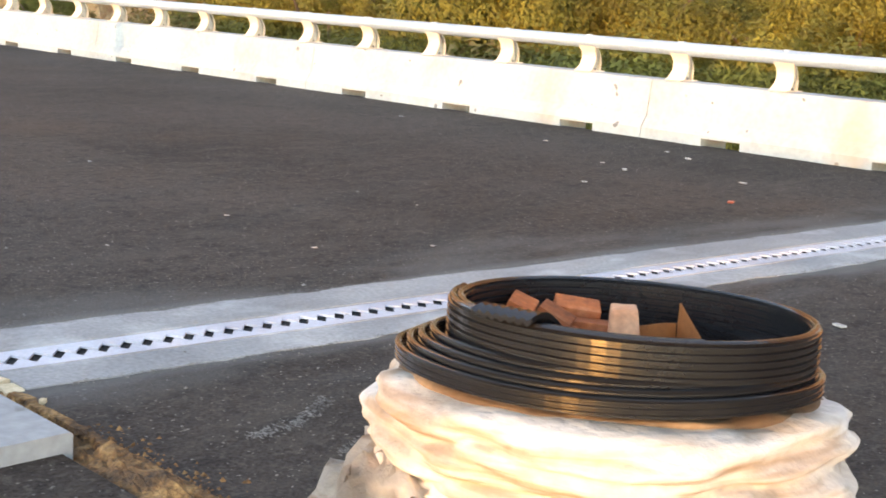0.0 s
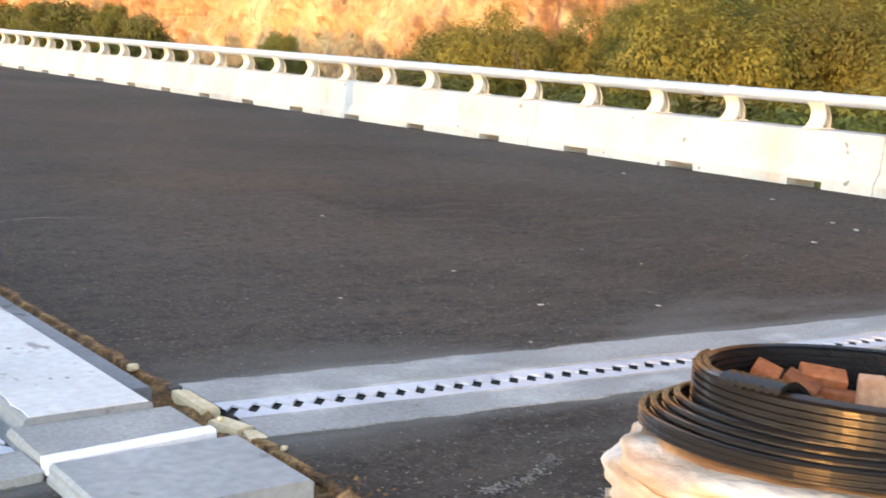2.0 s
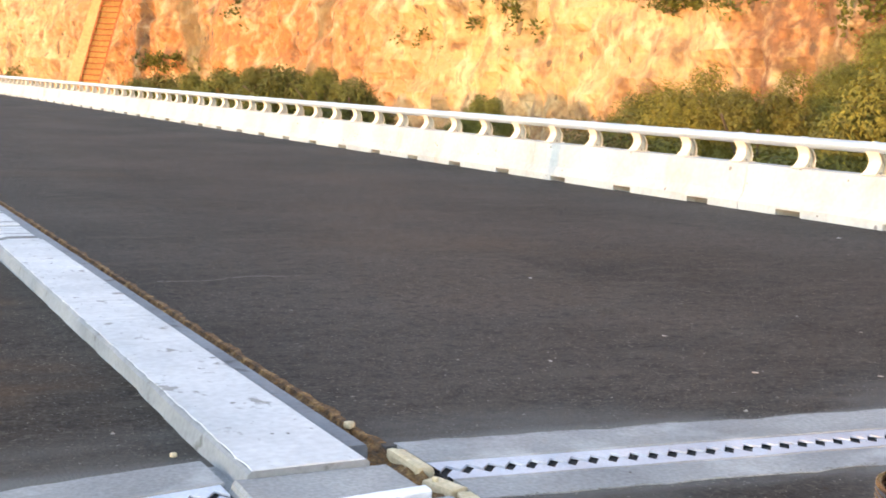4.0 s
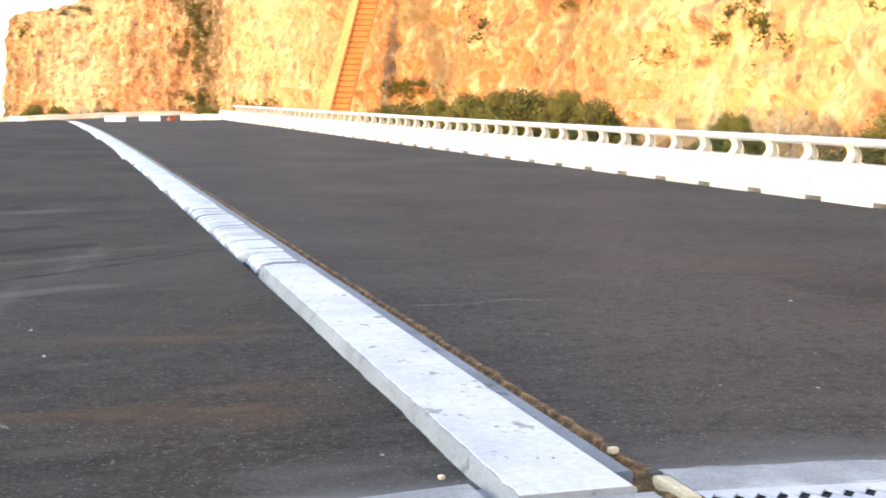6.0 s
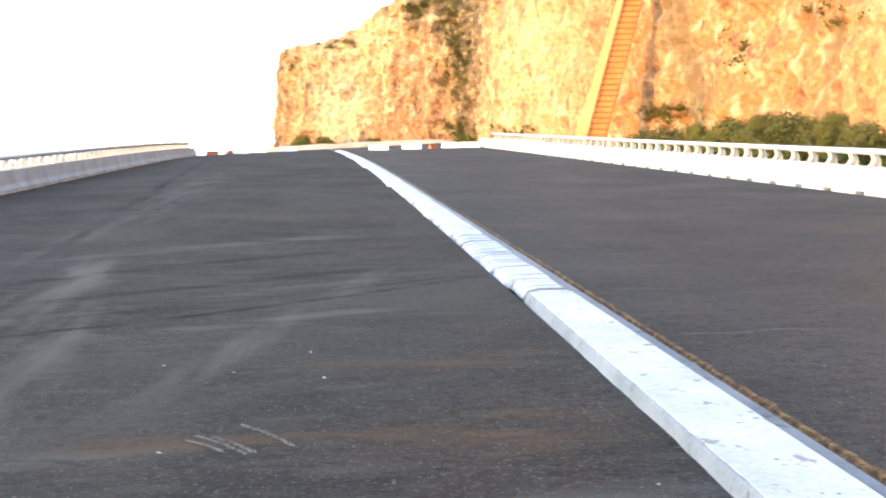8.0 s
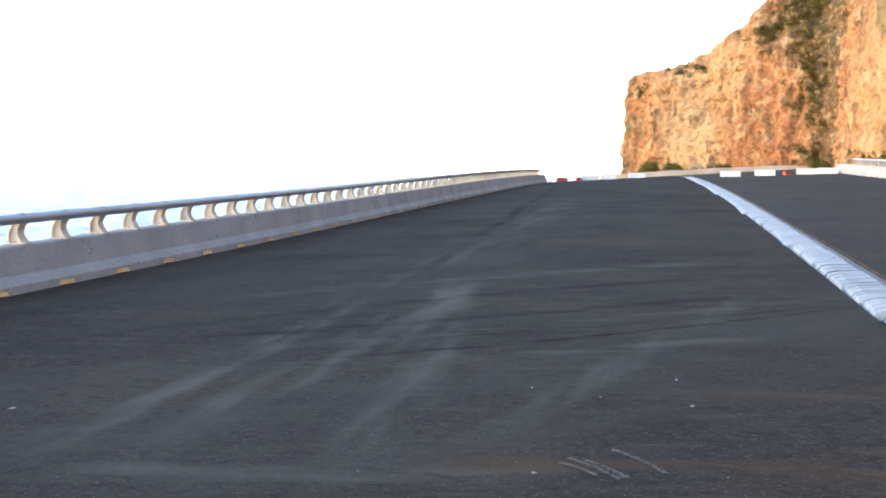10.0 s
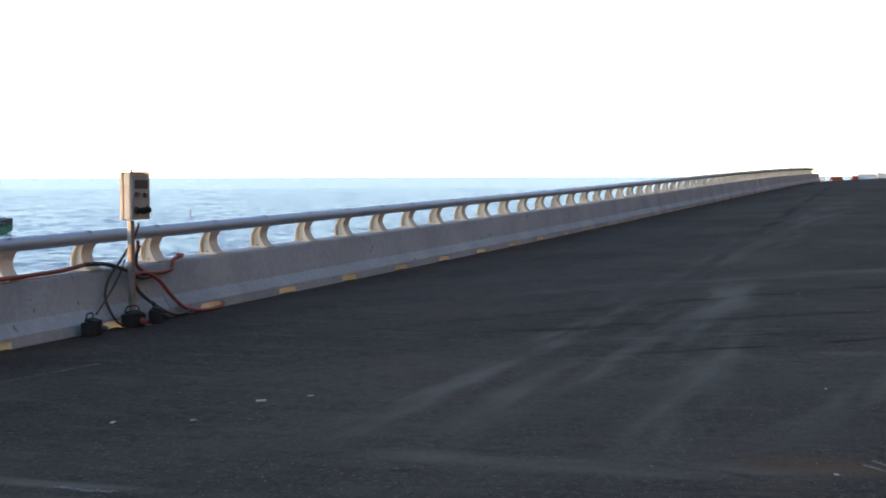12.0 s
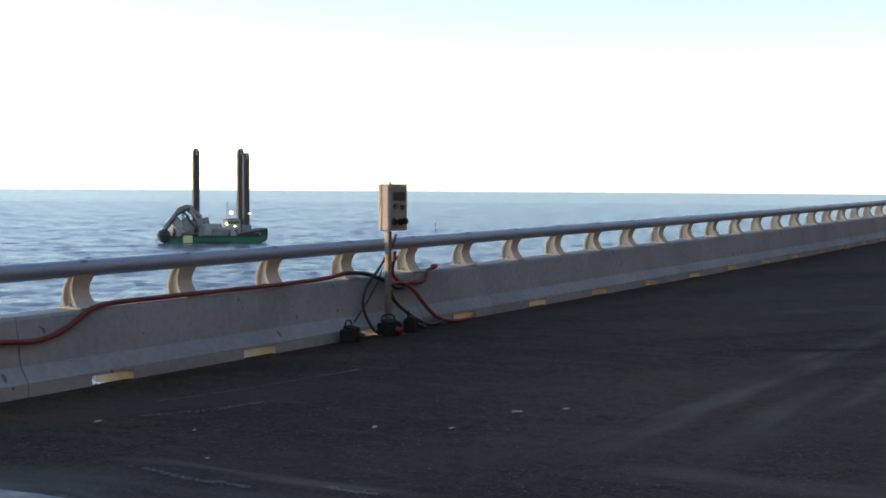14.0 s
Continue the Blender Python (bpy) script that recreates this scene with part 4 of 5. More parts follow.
# trees: feathery crowns of many small sprays
def crown_mesh(seed, sprays, size, leaf):
    """Many small clumps set on the outside of a broad crown, each a dome of leaf sprays that face outwards, with gaps between."""
    rng = np.random.default_rng(seed)
    lobes = []
    for q in range(46):
        a, e = 2.4 * q + rng.uniform(-0.4, 0.4), -0.25 + 1.25 * ((q + 0.5) / 46) ** 0.8
        out = 0.74 * math.cos(max(0.0, e) * 1.35) * rng.uniform(0.62, 1.08)
        lobes.append((out * math.cos(a), out * math.sin(a), 0.44 + 0.44 * e * rng.uniform(0.75, 1.12), rng.uniform(0.11, 0.2)))
    pick = np.array([b[3] ** 2 for b in lobes])
    pick /= pick.sum()
    verts, faces = [], []
    for k in rng.choice(len(lobes), size=sprays, p=pick):
        lx, ly, lz, lr = lobes[k]
        d = rng.normal(size=3)
        d[2] = abs(d[2]) if rng.random() < 0.8 else -0.5 * abs(d[2])
        d /= np.linalg.norm(d)
        r = lr * (0.8 + 0.28 * rng.random() ** 2)
        c = np.array([(lx + d[0] * r) * size[0], (ly + d[1] * r) * size[1], (lz + d[2] * r * 0.75) * size[2]])
        axis = np.cross(d, rng.normal(size=3))
        axis = axis / (np.linalg.norm(axis) + 1e-9) + d * 0.35 + np.array([0, 0, -0.35])
        axis /= np.linalg.norm(axis)
        side = np.cross(d, axis)
        side /= np.linalg.norm(side) + 1e-9
        for q in range(4):
            o = c + axis * leaf * (q - 1.5) * 0.9 + rng.normal(size=3) * leaf * 0.9
            a = leaf * rng.uniform(0.7, 1.3)
            tilt = (side + d * rng.normal() * 0.35) * a * 0.26
            k = len(verts)
            verts += [o - tilt, o + axis * a * 1.3, o + tilt]
            faces.append((k, k + 1, k + 2))
    low, high = min(v[2] for v in verts), max(v[2] for v in verts)
    for v in verts:
        v[2] = size[2] * (0.06 + 0.94 * (v[2] - low) / (high - low))
    return verts, faces


def tree(seed, height, spread, material, label, sprays=14500, leaf=0.09):
    thing = empty("tree", Matrix(), label, "tree", "trees below the cliff")
    rng = random.Random(seed)
    bm = tube(smooth_path([(0, 0, -0.6), (0.1, 0.05, height * 0.2), (0.25, -0.1, height * 0.45), (0.1, 0.1, height * 0.75)]), 0.16, 8)
    for v in bm.verts:
        f = 1.25 - 0.95 * max(0, v.co.z) / (height * 0.75)
        v.co.x, v.co.y = v.co.x * f, v.co.y * f
    part("trunk", bm, BARK, thing, "grey-brown trunk")
    for k in range(6):
        a, z = rng.uniform(0, 6.28), height * rng.uniform(0.2, 0.5)
        r = spread * rng.uniform(0.45, 0.8)
        part("limb", tube(smooth_path([(0.1, 0, z), (r * 0.5 * math.cos(a), r * 0.5 * math.sin(a), z + height * 0.12), (r * math.cos(a), r * math.sin(a), z + height * 0.3)], 4), 0.055, 6), BARK, thing)
    v, f = crown_mesh(seed, sprays, (spread, spread, height), leaf)
    link_mesh("crown", v, f, material, thing, "feathery olive-green foliage")
    return thing


TREES = [tree(11, 9.5, 5.2, LEAF, "broad feathery olive-green tree on the slope"), tree(12, 8.5, 4.6, LEAF_GREEN, "dense green feathery tree on the slope"),
         tree(13, 7.0, 4.2, LEAF_DRY, "yellowing feathery shrub on the slope", 5000, 0.11), tree(14, 5.0, 4.0, LEAF_GREEN, "low green bush at the cliff's foot", 3600, 0.15)]
# bearing, distance and height of the crown's top above the eye in degrees
SPOTS = [(66, 42, 4.5, 0), (61, 40, 4.2, 0), (63.5, 46, 4.4, 1), (59, 47, 4.2, 1), (55.5, 48, 4.0, 0), (57.5, 44, 3.0, 1), (54, 41, 2.8, 0), (50.5, 43, 4.2, 0), (47.5, 46, 3.6, 1), (46.4, 42, 4.0, 0), (43.0, 44, 1.6, 1), (44.2, 72, 4.6, 1), (46.4, 76, 5.6, 1), (49.2, 74, 5.9, 1), (52.2, 70, 6.1, 1), (55.5, 72, 6.4, 1), (41, 40, 0.9, 0), (42.5, 58, 3.0, 1), (39.2, 50, 2.6, 0),
         (36.8, 52, 2.7, 0), (34.4, 54, 1.6, 1), (44.5, 36, 0.2, 2), (40.0, 36, -0.3, 1), (36, 42, 0.2, 0), (33.0, 50, 0.5, 2), (52, 33, 0.4, 1), (57, 33, 0.6, 0), (62, 33, 0.6, 1), (48, 34, 0.0, 1),
         (31.5, 60, -0.3, 2), (27.6, 80, 0.95, 1), (29, 78, -0.5, 2), (22.0, 122, 1.3, 3), (20.7, 125, 1.75, 1), (19.2, 128, 1.7, 3), (17.8, 132, 1.7, 1), (16.4, 136, 1.45, 3), (15.1, 142, 1.25, 1), (13.9, 150, 1.05, 3), (12.8, 158, 0.85, 3), (24.0, 110, -0.4, 2), (25.7, 100, -0.5, 2),
         (9.0, 262, 0.45, 3), (7.6, 285, 0.4, 3), (5.4, 400, 0.6, 3), (-1.6, 455, 0.5, 3), (-0.6, 450, 0.45, 3), (1.5, 434, 0.4, 3)]
# scrub on the cliff: patches by bearing and height in degrees, their half widths and the number of tufts
SCRUB = [(5.0, 3.6, 1.0, 2.4, 520), (5.0, 0.7, 1.3, 0.5, 140), (3.7, 5.9, 1.8, 0.9, 420), (5.2, 7.4, 1.5, 1.4, 520), (0.3, 4.3, 1.8, 0.3, 90), (-1.9, 3.4, 0.4, 0.5, 40), (7.5, 0.6, 1.0, 0.3, 70),
         (16.8, 3.8, 1.2, 1.6, 45), (28.3, 4.5, 1.4, 1.8, 70), (20.6, 5.6, 1.6, 0.9, 30), (12.0, 4.4, 0.4, 1.6, 70), (24.6, 3.0, 1.0, 0.7, 18), (46.0, 6.2, 4.5, 2.2, 900), (36.0, 5.0, 3.0, 0.5, 130), (14.0, 1.4, 1.2, 0.5, 120)]
face = bvhtree.BVHTree.FromPolygons([v.co for v in cliff.data.vertices], [tuple(q.vertices) for q in cliff.data.polygons])
tuft = random.Random(17)
verts, faces = [], []
for bearing, up, half_b, half_e, count in SCRUB:
    for _ in range(count):
        u, w = tuft.gauss(0, 0.45), tuft.gauss(0, 0.45)
        if noise.noise((u * 2.6, w * 2.6, bearing)) < -0.08:
            continue
        a, e = radians(bearing + half_b * u), radians(up + half_e * w)
        hit = face.ray_cast(Vector((-0.3, 0, 1.65)), Vector((math.sin(a) * math.cos(e), math.cos(a) * math.cos(e), math.sin(e))))[0]
        if hit is None:
            continue
        size = tuft.uniform(0.5, 1.4)
        for _ in range(16):
            way = Vector((tuft.gauss(0, 1), tuft.gauss(-0.5, 1), tuft.gauss(0.4, 0.8))).normalized()
            across = way.cross(Vector((tuft.gauss(0, 1), tuft.gauss(0, 1), 1))).normalized()
            c, long = hit + way * size * tuft.uniform(0.2, 1.0), size * tuft.uniform(0.25, 0.5)
            k = len(verts)
            verts += [c - way * long * 0.6, c - across * long * 0.4, c + way * long, c + across * long * 0.4]
            faces.append((k, k + 1, k + 2, k + 3))
tagged(link_mesh("cliff_scrub", verts, faces, LEAF_GREEN), "patchy dark green scrub clinging to the cliff face", "scrub", kind="stuff")
used = set()
for bearing, dist, up, kind in SPOTS:
    x, y = dist * math.sin(radians(bearing)), dist * math.cos(radians(bearing))
    ground_z = talus_z(x, y) if y < 330 else -4.0
    top = 1.62 + dist * math.tan(radians(up))
    base_height = (9.5, 8.5, 7.0, 5.0)[kind]
    k = max(0.4, min(2.4, (top - ground_z + 0.4) / base_height))
    m = Matrix.Translation((x, y, top - k * base_height * 1.0)) @ Euler((0, 0, bearing * 7.3)).to_matrix().to_4x4() @ Matrix.Scale(k, 4)
    if kind in used:
        copy = copy_thing(TREES[kind], m)
        copy.scale = (k, k, k)
    else:
        TREES[kind].matrix_basis = m
        used.add(kind)

# ---- pale post standing on the slope behind the right parapet ----
px, py = 30 * math.sin(radians(45.7)), 30 * math.cos(radians(45.7))
pz = talus_z(px, py)
signpost = empty("sign_post", pose(px, py, pz), "thin pale metal post with a cross bar on the slope", "post")
part("pole", cylinder(0.05, 0.04, (0, 0, -0.3), (0, 0, 0.65 - pz), 8), WHITE_PLASTIC, signpost)
part("cross_bar", cylinder(0.03, 0.03, (-0.1, 0, 0.12 - pz), (0.75, -0.5, 0.12 - pz), 6), WHITE_PLASTIC, signpost)

# ---- stairway scaffold up the cliff ----
stair = empty("cliff_stairway", Matrix(), "steep orange scaffold stairway with yellow side sheeting climbing the cliff", "stairway")
foot, head = Vector((42.6, 231.0, 1.0)), Vector((49.4, 229.0, 29.0))
along, across = head - foot, Vector((3.0, -1.4, 0))
lean = Vector((-0.4, -1.2, 0))
for e in (0.0, 1.0):
    part("stringer", tube([foot + across * e, foot + across * e + along], 0.16, 6), STAIR_ORANGE, stair)
for k in range(30):
    p = foot + along * (k / 29)
    part("rung", tube([p, p + across], 0.11, 5), STAIR_ORANGE, stair)
sheet_bm = bmesh.new()
sheet_bm.faces.new([sheet_bm.verts.new(p) for p in (foot - across * 0.7, foot + across * 0.02, foot + along + across * 0.02, foot + along - across * 0.35)])
bmesh.ops.solidify(sheet_bm, geom=sheet_bm.faces[:], thickness=0.08)
back_bm = bmesh.new()
back_bm.faces.new([back_bm.verts.new(p - lean * 0.25) for p in (foot, foot + across, foot + along + across, foot + along)])
bmesh.ops.solidify(back_bm, geom=back_bm.faces[:], thickness=0.08)
part("back_sheeting", back_bm, STAIR_BACK, stair, "dull orange sheeting behind the rungs")
part("side_sheeting", sheet_bm, STAIR_YELLOW, stair, "yellow sheeting along the stairway")
part("platform", box((3.8, 2.2, 0.3), head + across * 0.5 + Vector((0.3, 0, 0.3)), 0.05), STEEL, stair, "grey platform at the stair head")
for dx, dy, tall in ((-1.5, -1.0, 2.4), (0.2, -1.0, 3.4), (1.9, -1.0, 2.8), (1.9, 0.9, 3.2)):
    q = head + across * 0.5 + Vector((0.3 + dx, dy, 0.4))
    part("standard", cylinder(0.1, 0.1, q, q + Vector((0, 0, tall)), 6), STAIR_ORANGE, stair)
for z in (1.2, 2.3):
    q = head + across * 0.5 + Vector((0.3, -1.0, 0.4 + z))
    part("guard_bar", cylinder(0.09, 0.09, q - Vector((1.6, 0, 0)), q + Vector((2.0, 0, 0)), 6), STAIR_ORANGE, stair)
part("banner", box((1.3, 0.06, 1.6), head + across * 0.5 + Vector((-0.7, -1.1, 1.3)), 0.01), WHITE_PLASTIC, stair, "white sheet tied to the stair head")

# ---- the bag with the coiled strip on it ----
REEL = rd(2.28, 1.78, 0)
bag = empty("bulk_bag", pose(REEL.x, REEL.y, REEL.z), "sagging off-white woven bag, full, standing on the asphalt", "bag")


def bag_fold(r, z, a):
    k = min(1, r * 3)
    f = 0.008 + 0.014 * math.sin(z * 44 + 1.6 * math.sin(2 * a) + 0.9 * math.sin(5 * a + 1)) + 0.027 * (abs(math.sin(z * 40 + 1.1 * math.sin(2 * a + 2) + 0.5 * math.sin(7 * a))) - 0.6)
    f += 0.007 * math.sin(z * 130 + 5 * math.sin(2 * a) + 1.5 * math.sin(5 * a + 2)) + 0.026 * noise.noise((1.5 * math.cos(a), 1.5 * math.sin(a), z * 36)) + 0.014 * noise.noise((2.6 * math.cos(a), 2.6 * math.sin(a), z * 95))
    f += 0.016 * noise.noise((2 * math.cos(a), 2 * math.sin(a), z * 5)) + 0.008 * noise.noise((5 * math.cos(a), 5 * math.sin(a), z * 22))
    lean = 0.034 * max(0.0, (z - 0.42) / 0.34) * (-0.788 * math.cos(a) - 0.615 * math.sin(a)) * r / 0.5
    return max(0.01, r + f * k), z + lean + 0.012 * noise.noise((3 * math.cos(a), 3 * math.sin(a), z * 3 + 8)) * (z > 0.02)


part("body", lathe([(0.02, 0.0), (0.43, 0.0), (0.49, 0.03)] + [(0.508 + 0.018 * math.sin(0.06 * i + 0.5), 0.03 + 0.675 * i / 108) for i in range(1, 109)] + [(0.512, 0.715), (0.505, 0.733), (0.485, 0.746), (0.42, 0.755), (0.2, 0.76), (0.01, 0.76)], 220, bag_fold), BAG, bag, "", True)
drape = bmesh.new()
grid = []
for i in range(15):
    row = []
    for j in range(9):
        a = radians(118 + 58 * i / 14)
        u = j / 8
        r = 0.50 + (0.07 + 0.10 * math.sin(math.pi * i / 14)) * u + 0.035 * noise.noise((i * 0.5, j * 0.4, 0))
        z = 0.60 - 0.16 * u ** 1.3 + 0.05 * noise.noise((i * 0.8, j * 0.9, 4)) + 0.012 * math.sin(i * 2.2)
        row.append(drape.verts.new((r * math.cos(a), r * math.sin(a), max(0.012, z))))
    grid.append(row)
for r0, r1 in zip(grid, grid[1:]):
    for j in range(8):
        drape.faces.new((r0[j], r0[j + 1], r1[j + 1], r1[j]))
bmesh.ops.solidify(drape, geom=drape.faces[:], thickness=0.008)
part("loose_flap", drape, BAG, bag, "loose crumpled flap hanging out from the side", True)


def collar_fold(r, z, a):
    return r + 0.014 * noise.noise((2 * math.cos(a), 2 * math.sin(a), z * 60)) + 0.012 * noise.noise((5 * math.cos(a), 5 * math.sin(a), z * 110)), z + 0.01 * noise.noise((4 * math.cos(a), 4 * math.sin(a), 3.0))


part("collar", lathe([(0.40, 0.754), (0.44, 0.757), (0.456, 0.753), (0.466, 0.746), (0.472, 0.738), (0.476, 0.73), (0.474, 0.72), (0.472, 0.71), (0.47, 0.7)], 120, collar_fold), COLLAR, bag, "rolled collar under the coil, its shade put into the brown colour", True).matrix_basis = Matrix.Translation((0, 0, 0.012)) @ Matrix.Rotation(radians(3.0), 4, Vector((-0.615, 0.788, 0)))
def strip_coil(turns, r0, gap, z0, height, ribs, sag, thick=0.010, phase=0.0, rib=0.007):
    """A ribbed plastic band wound in a spiral, its width standing upright."""
    bm = bmesh.new()
    sides = 90
    zs = []
    for k in range(ribs):
        zs += [(k / ribs, 0.0), ((k + 0.12) / ribs, rib), ((k + 0.55) / ribs, rib), ((k + 0.7) / ribs, 0.0)]
    zs += [(1.0, 0.003), (1.03, 0.001), (1.045, -0.003)]
    prev = None
    total = int(sides * turns)
    for i in range(total + 1):
        a = 2 * math.pi * i / sides + phase
        r = r0 - gap * i / sides
        dz = sag(i / sides, a)
        ring = [(r + e, z0 + height * u + dz) for u, e in zs] + [(r - thick - e, z0 + height * u + dz) for u, e in reversed(zs)]
        ring = [bm.verts.new((rr * math.cos(a), rr * math.sin(a), z)) for rr, z in ring]
        if prev:
            for k in range(len(ring)):
                bm.faces.new((prev[k], prev[(k + 1) % len(ring)], ring[(k + 1) % len(ring)], ring[k]))
        else:
            bm.faces.new(ring)
        prev = ring
    bm.faces.new(prev[::-1])
    return bm


# the coil leans a little back on the bag
LEAN = pose(REEL.x, REEL.y, REEL.z + 0.775) @ Matrix.Rotation(radians(3.6), 4, Vector((-0.615, 0.788, 0)))
coil = empty("strip_coil", LEAN, "coil of black ribbed plastic strip lying on the bag", "coil")
part("lower_winding", strip_coil(3.6, 0.482, 0.025, 0.0, 0.036, 3, lambda t, a: 0.012 * t + 0.004 * math.sin(3 * a), 0.007, 0.0, 0.003), COIL, coil, "loosened lower turns", False)
part("upper_winding", strip_coil(1.35, 0.405, 0.016, 0.025, 0.125, 8, lambda t, a: 0.006 * math.sin(a + 0.6), phase=2.0), COIL, coil, "tight upper turns").location = (0.028, -0.036, 0)
# the free end, folded over the rim
end = bmesh.new()
prev = None
path = smooth_path([(0.0, 0.22, 0.075), (0.0, 0.13, 0.10), (0.0, 0.06, 0.145), (0.0, 0.01, 0.166), (0.0, -0.04, 0.158)], 5)
for p in path:
    ring = []
    for u in range(15):
        e = 0.004 * math.cos(u * math.pi)
        ring.append((-0.072 + 0.144 * u / 14, p.y, p.z + e))
    ring += [(x, y, z - 0.011) for x, y, z in reversed(ring)]
    ring = [end.verts.new(q) for q in ring]
    if prev:
        for k in range(len(ring)):
            end.faces.new((prev[k], prev[(k + 1) % len(ring)], ring[(k + 1) % len(ring)], ring[k]))
    else:
        end.faces.new(ring)
    prev = ring
end.faces.new(prev[::-1])
bmesh.ops.transform(end, matrix=Matrix.Translation((-0.362, -0.03, 0.002)) @ Matrix.Rotation(radians(-80), 4, "Z"), verts=end.verts[:])
part("free_end", end, COIL, coil, "cut ribbed end folded over the rim")


def brick_thing(name, size, at, turn, material, label, category):
    b = part(name, box(size, (0, 0, 0), 0.006), material)
    b.matrix_basis = LEAN @ Matrix.Translation(Vector(at) + Vector((0, 0, 0.016))) @ Euler([radians(q) for q in turn]).to_matrix().to_4x4()
    tagged(b, label, category, "loose pieces inside the coil")
    return b


part("winding_floor", lathe([(0.01, 0.004), (0.39, 0.004), (0.395, 0.035)], 60), DARK, coil, "dark turns in the coil's middle")
brick_thing("brick", (0.075, 0.065, 0.05), (0.03, 0.30, 0.075), (22, -14, 30), BRICK, "dusty brown clay brick piece inside the coil", "brick")
brick_thing("brick", (0.11, 0.06, 0.03), (0.15, 0.225, 0.082), (24, 6, -40), BRICK, "orange clay brick with two small holes inside the coil", "brick")
brick_thing("brick", (0.085, 0.05, 0.03), (0.05, 0.205, 0.072), (18, 26, -62), BRICK, "orange clay brick piece inside the coil", "brick")
brick_thing("brick", (0.15, 0.06, 0.04), (0.15, 0.16, 0.04), (4, 4, -42), BRICK, "shaded brown clay brick lying inside the coil", "brick")
for at in ((0.03, 0.29, 0.03), (0.05, 0.20, 0.025), (0.15, 0.235, 0.03)):
    brick_thing("brick", (0.09, 0.07, 0.055), at, (2, 3, at[0] * 200), BRICK, "shaded clay brick under the upper pieces", "brick")
block = bmesh.new()
box((0.078, 0.066, 0.1), (0, 0, 0), 0.008, bm=block)
for v in block.verts:
    if v.co.z > 0.04:
        v.co.x *= 0.8
        v.co.z += 0.014 * (1 - abs(v.co.x) / 0.036) + 0.006 * noise.noise(v.co * 40)
wood = part("wood_block", block, PALE_WOOD)
wood.matrix_basis = LEAN @ Matrix.Translation((0.15, 0.08, 0.07)) @ Euler((radians(5), radians(-4), radians(-48))).to_matrix().to_4x4()
tagged(wood, "pale pinkish block with a chipped top standing inside the coil", "block", "loose pieces inside the coil")


def card(panels, label):
    """A stiff piece of card made of four-cornered panels that meet along a fold."""
    bm = bmesh.new()
    for quad in panels:
        bm.faces.new([bm.verts.new(p) for p in quad])
    bmesh.ops.subdivide_edges(bm, edges=bm.edges[:], cuts=4, use_grid_fill=True)
    for v in bm.verts:
        v.co += 0.005 * Vector(noise.noise_vector(v.co * 16))
    bmesh.ops.solidify(bm, geom=bm.faces[:], thickness=0.004)
    q = part("folded_card", bm, CARD)
    q.matrix_basis = LEAN
    return tagged(q, label, "card", "loose pieces inside the coil")


card((((0.175, 0.075, 0.012), (0.285, 0.025, 0.012), (0.275, 0.022, 0.085), (0.165, 0.07, 0.078)), ((0.285, 0.025, 0.012), (0.215, -0.12, 0.012), (0.235, -0.1, 0.045), (0.268, 0.012, 0.135))), "torn folded brown card standing inside the coil")

# ---- control box on a pole in front of the left rail ----
B = on_road(N_LEFT + 0.36, 12.51, 0.035, -8)
cabinet = empty("control_box", B, "weathered cream control box with sockets, on a pole by the parapet", "control box")
part("pole", box((0.06, 0.06, 1.18), (-0.02, -0.05, 0.56), 0.012), STEEL, cabinet, "dull steel pole")
part("foot_plate", box((0.3, 0.3, 0.015), (-0.02, -0.05, -0.027), 0.003), STEEL, cabinet)
case = part("case", box((0.095, 0.33, 0.52), (0.03, 0.0, 1.42), 0.018), ENAMEL, cabinet, "cream enamelled case")
part("back_plate", box((0.045, 0.34, 0.53), (-0.042, 0.0, 1.42), 0.006), STEEL, cabinet, "brown rusty back plate")
part("front_panel", box((0.012, 0.27, 0.47), (0.083, 0.0, 1.42), 0.004), PANEL, cabinet, "grey socket panel")
part("display", box((0.014, 0.21, 0.1), (0.088, 0.01, 1.555), 0.004), GLASS, cabinet, "dark display window")
for y, z in ((-0.07, 1.44), (0.06, 1.43)):
    part("switch", cylinder(0.03, 0.024, (0.085, y, z), (0.115, y, z), 12), DARK, cabinet)
    part("lever", box((0.014, 0.075, 0.018), (0.119, y, z), 0.003, Matrix.Rotation(radians(25), 4, "X")), STEEL, cabinet)
for y, z in ((-0.08, 1.27), (0.02, 1.265), (0.1, 1.275)):
    part("socket", cylinder(0.04, 0.034, (0.085, y, z), (0.125, y, z - 0.012), 14), DARK, cabinet, "dark round socket")
part("lifting_eye", cylinder(0.02, 0.012, (0, -0.05, 1.68), (0, -0.05, 1.72), 10), STEEL, cabinet)
part("top_strip", box((0.17, 0.3, 0.012), (0.01, 0.0, 1.687), 0.003), ENAMEL, cabinet)


def hose(name, pts, off, radius, material, label, category="hose"):
    path = smooth_path([rd(N_LEFT + (o if isinstance(o, float) else off), s, max(h, radius)) for s, h, *rest in pts for o in (rest[0] if rest else off,)], 7)
    h = part(name, tube(path, radius, 8), material, None, "", True)
    return tagged(h, label, category, "hoses and cables at the control box")


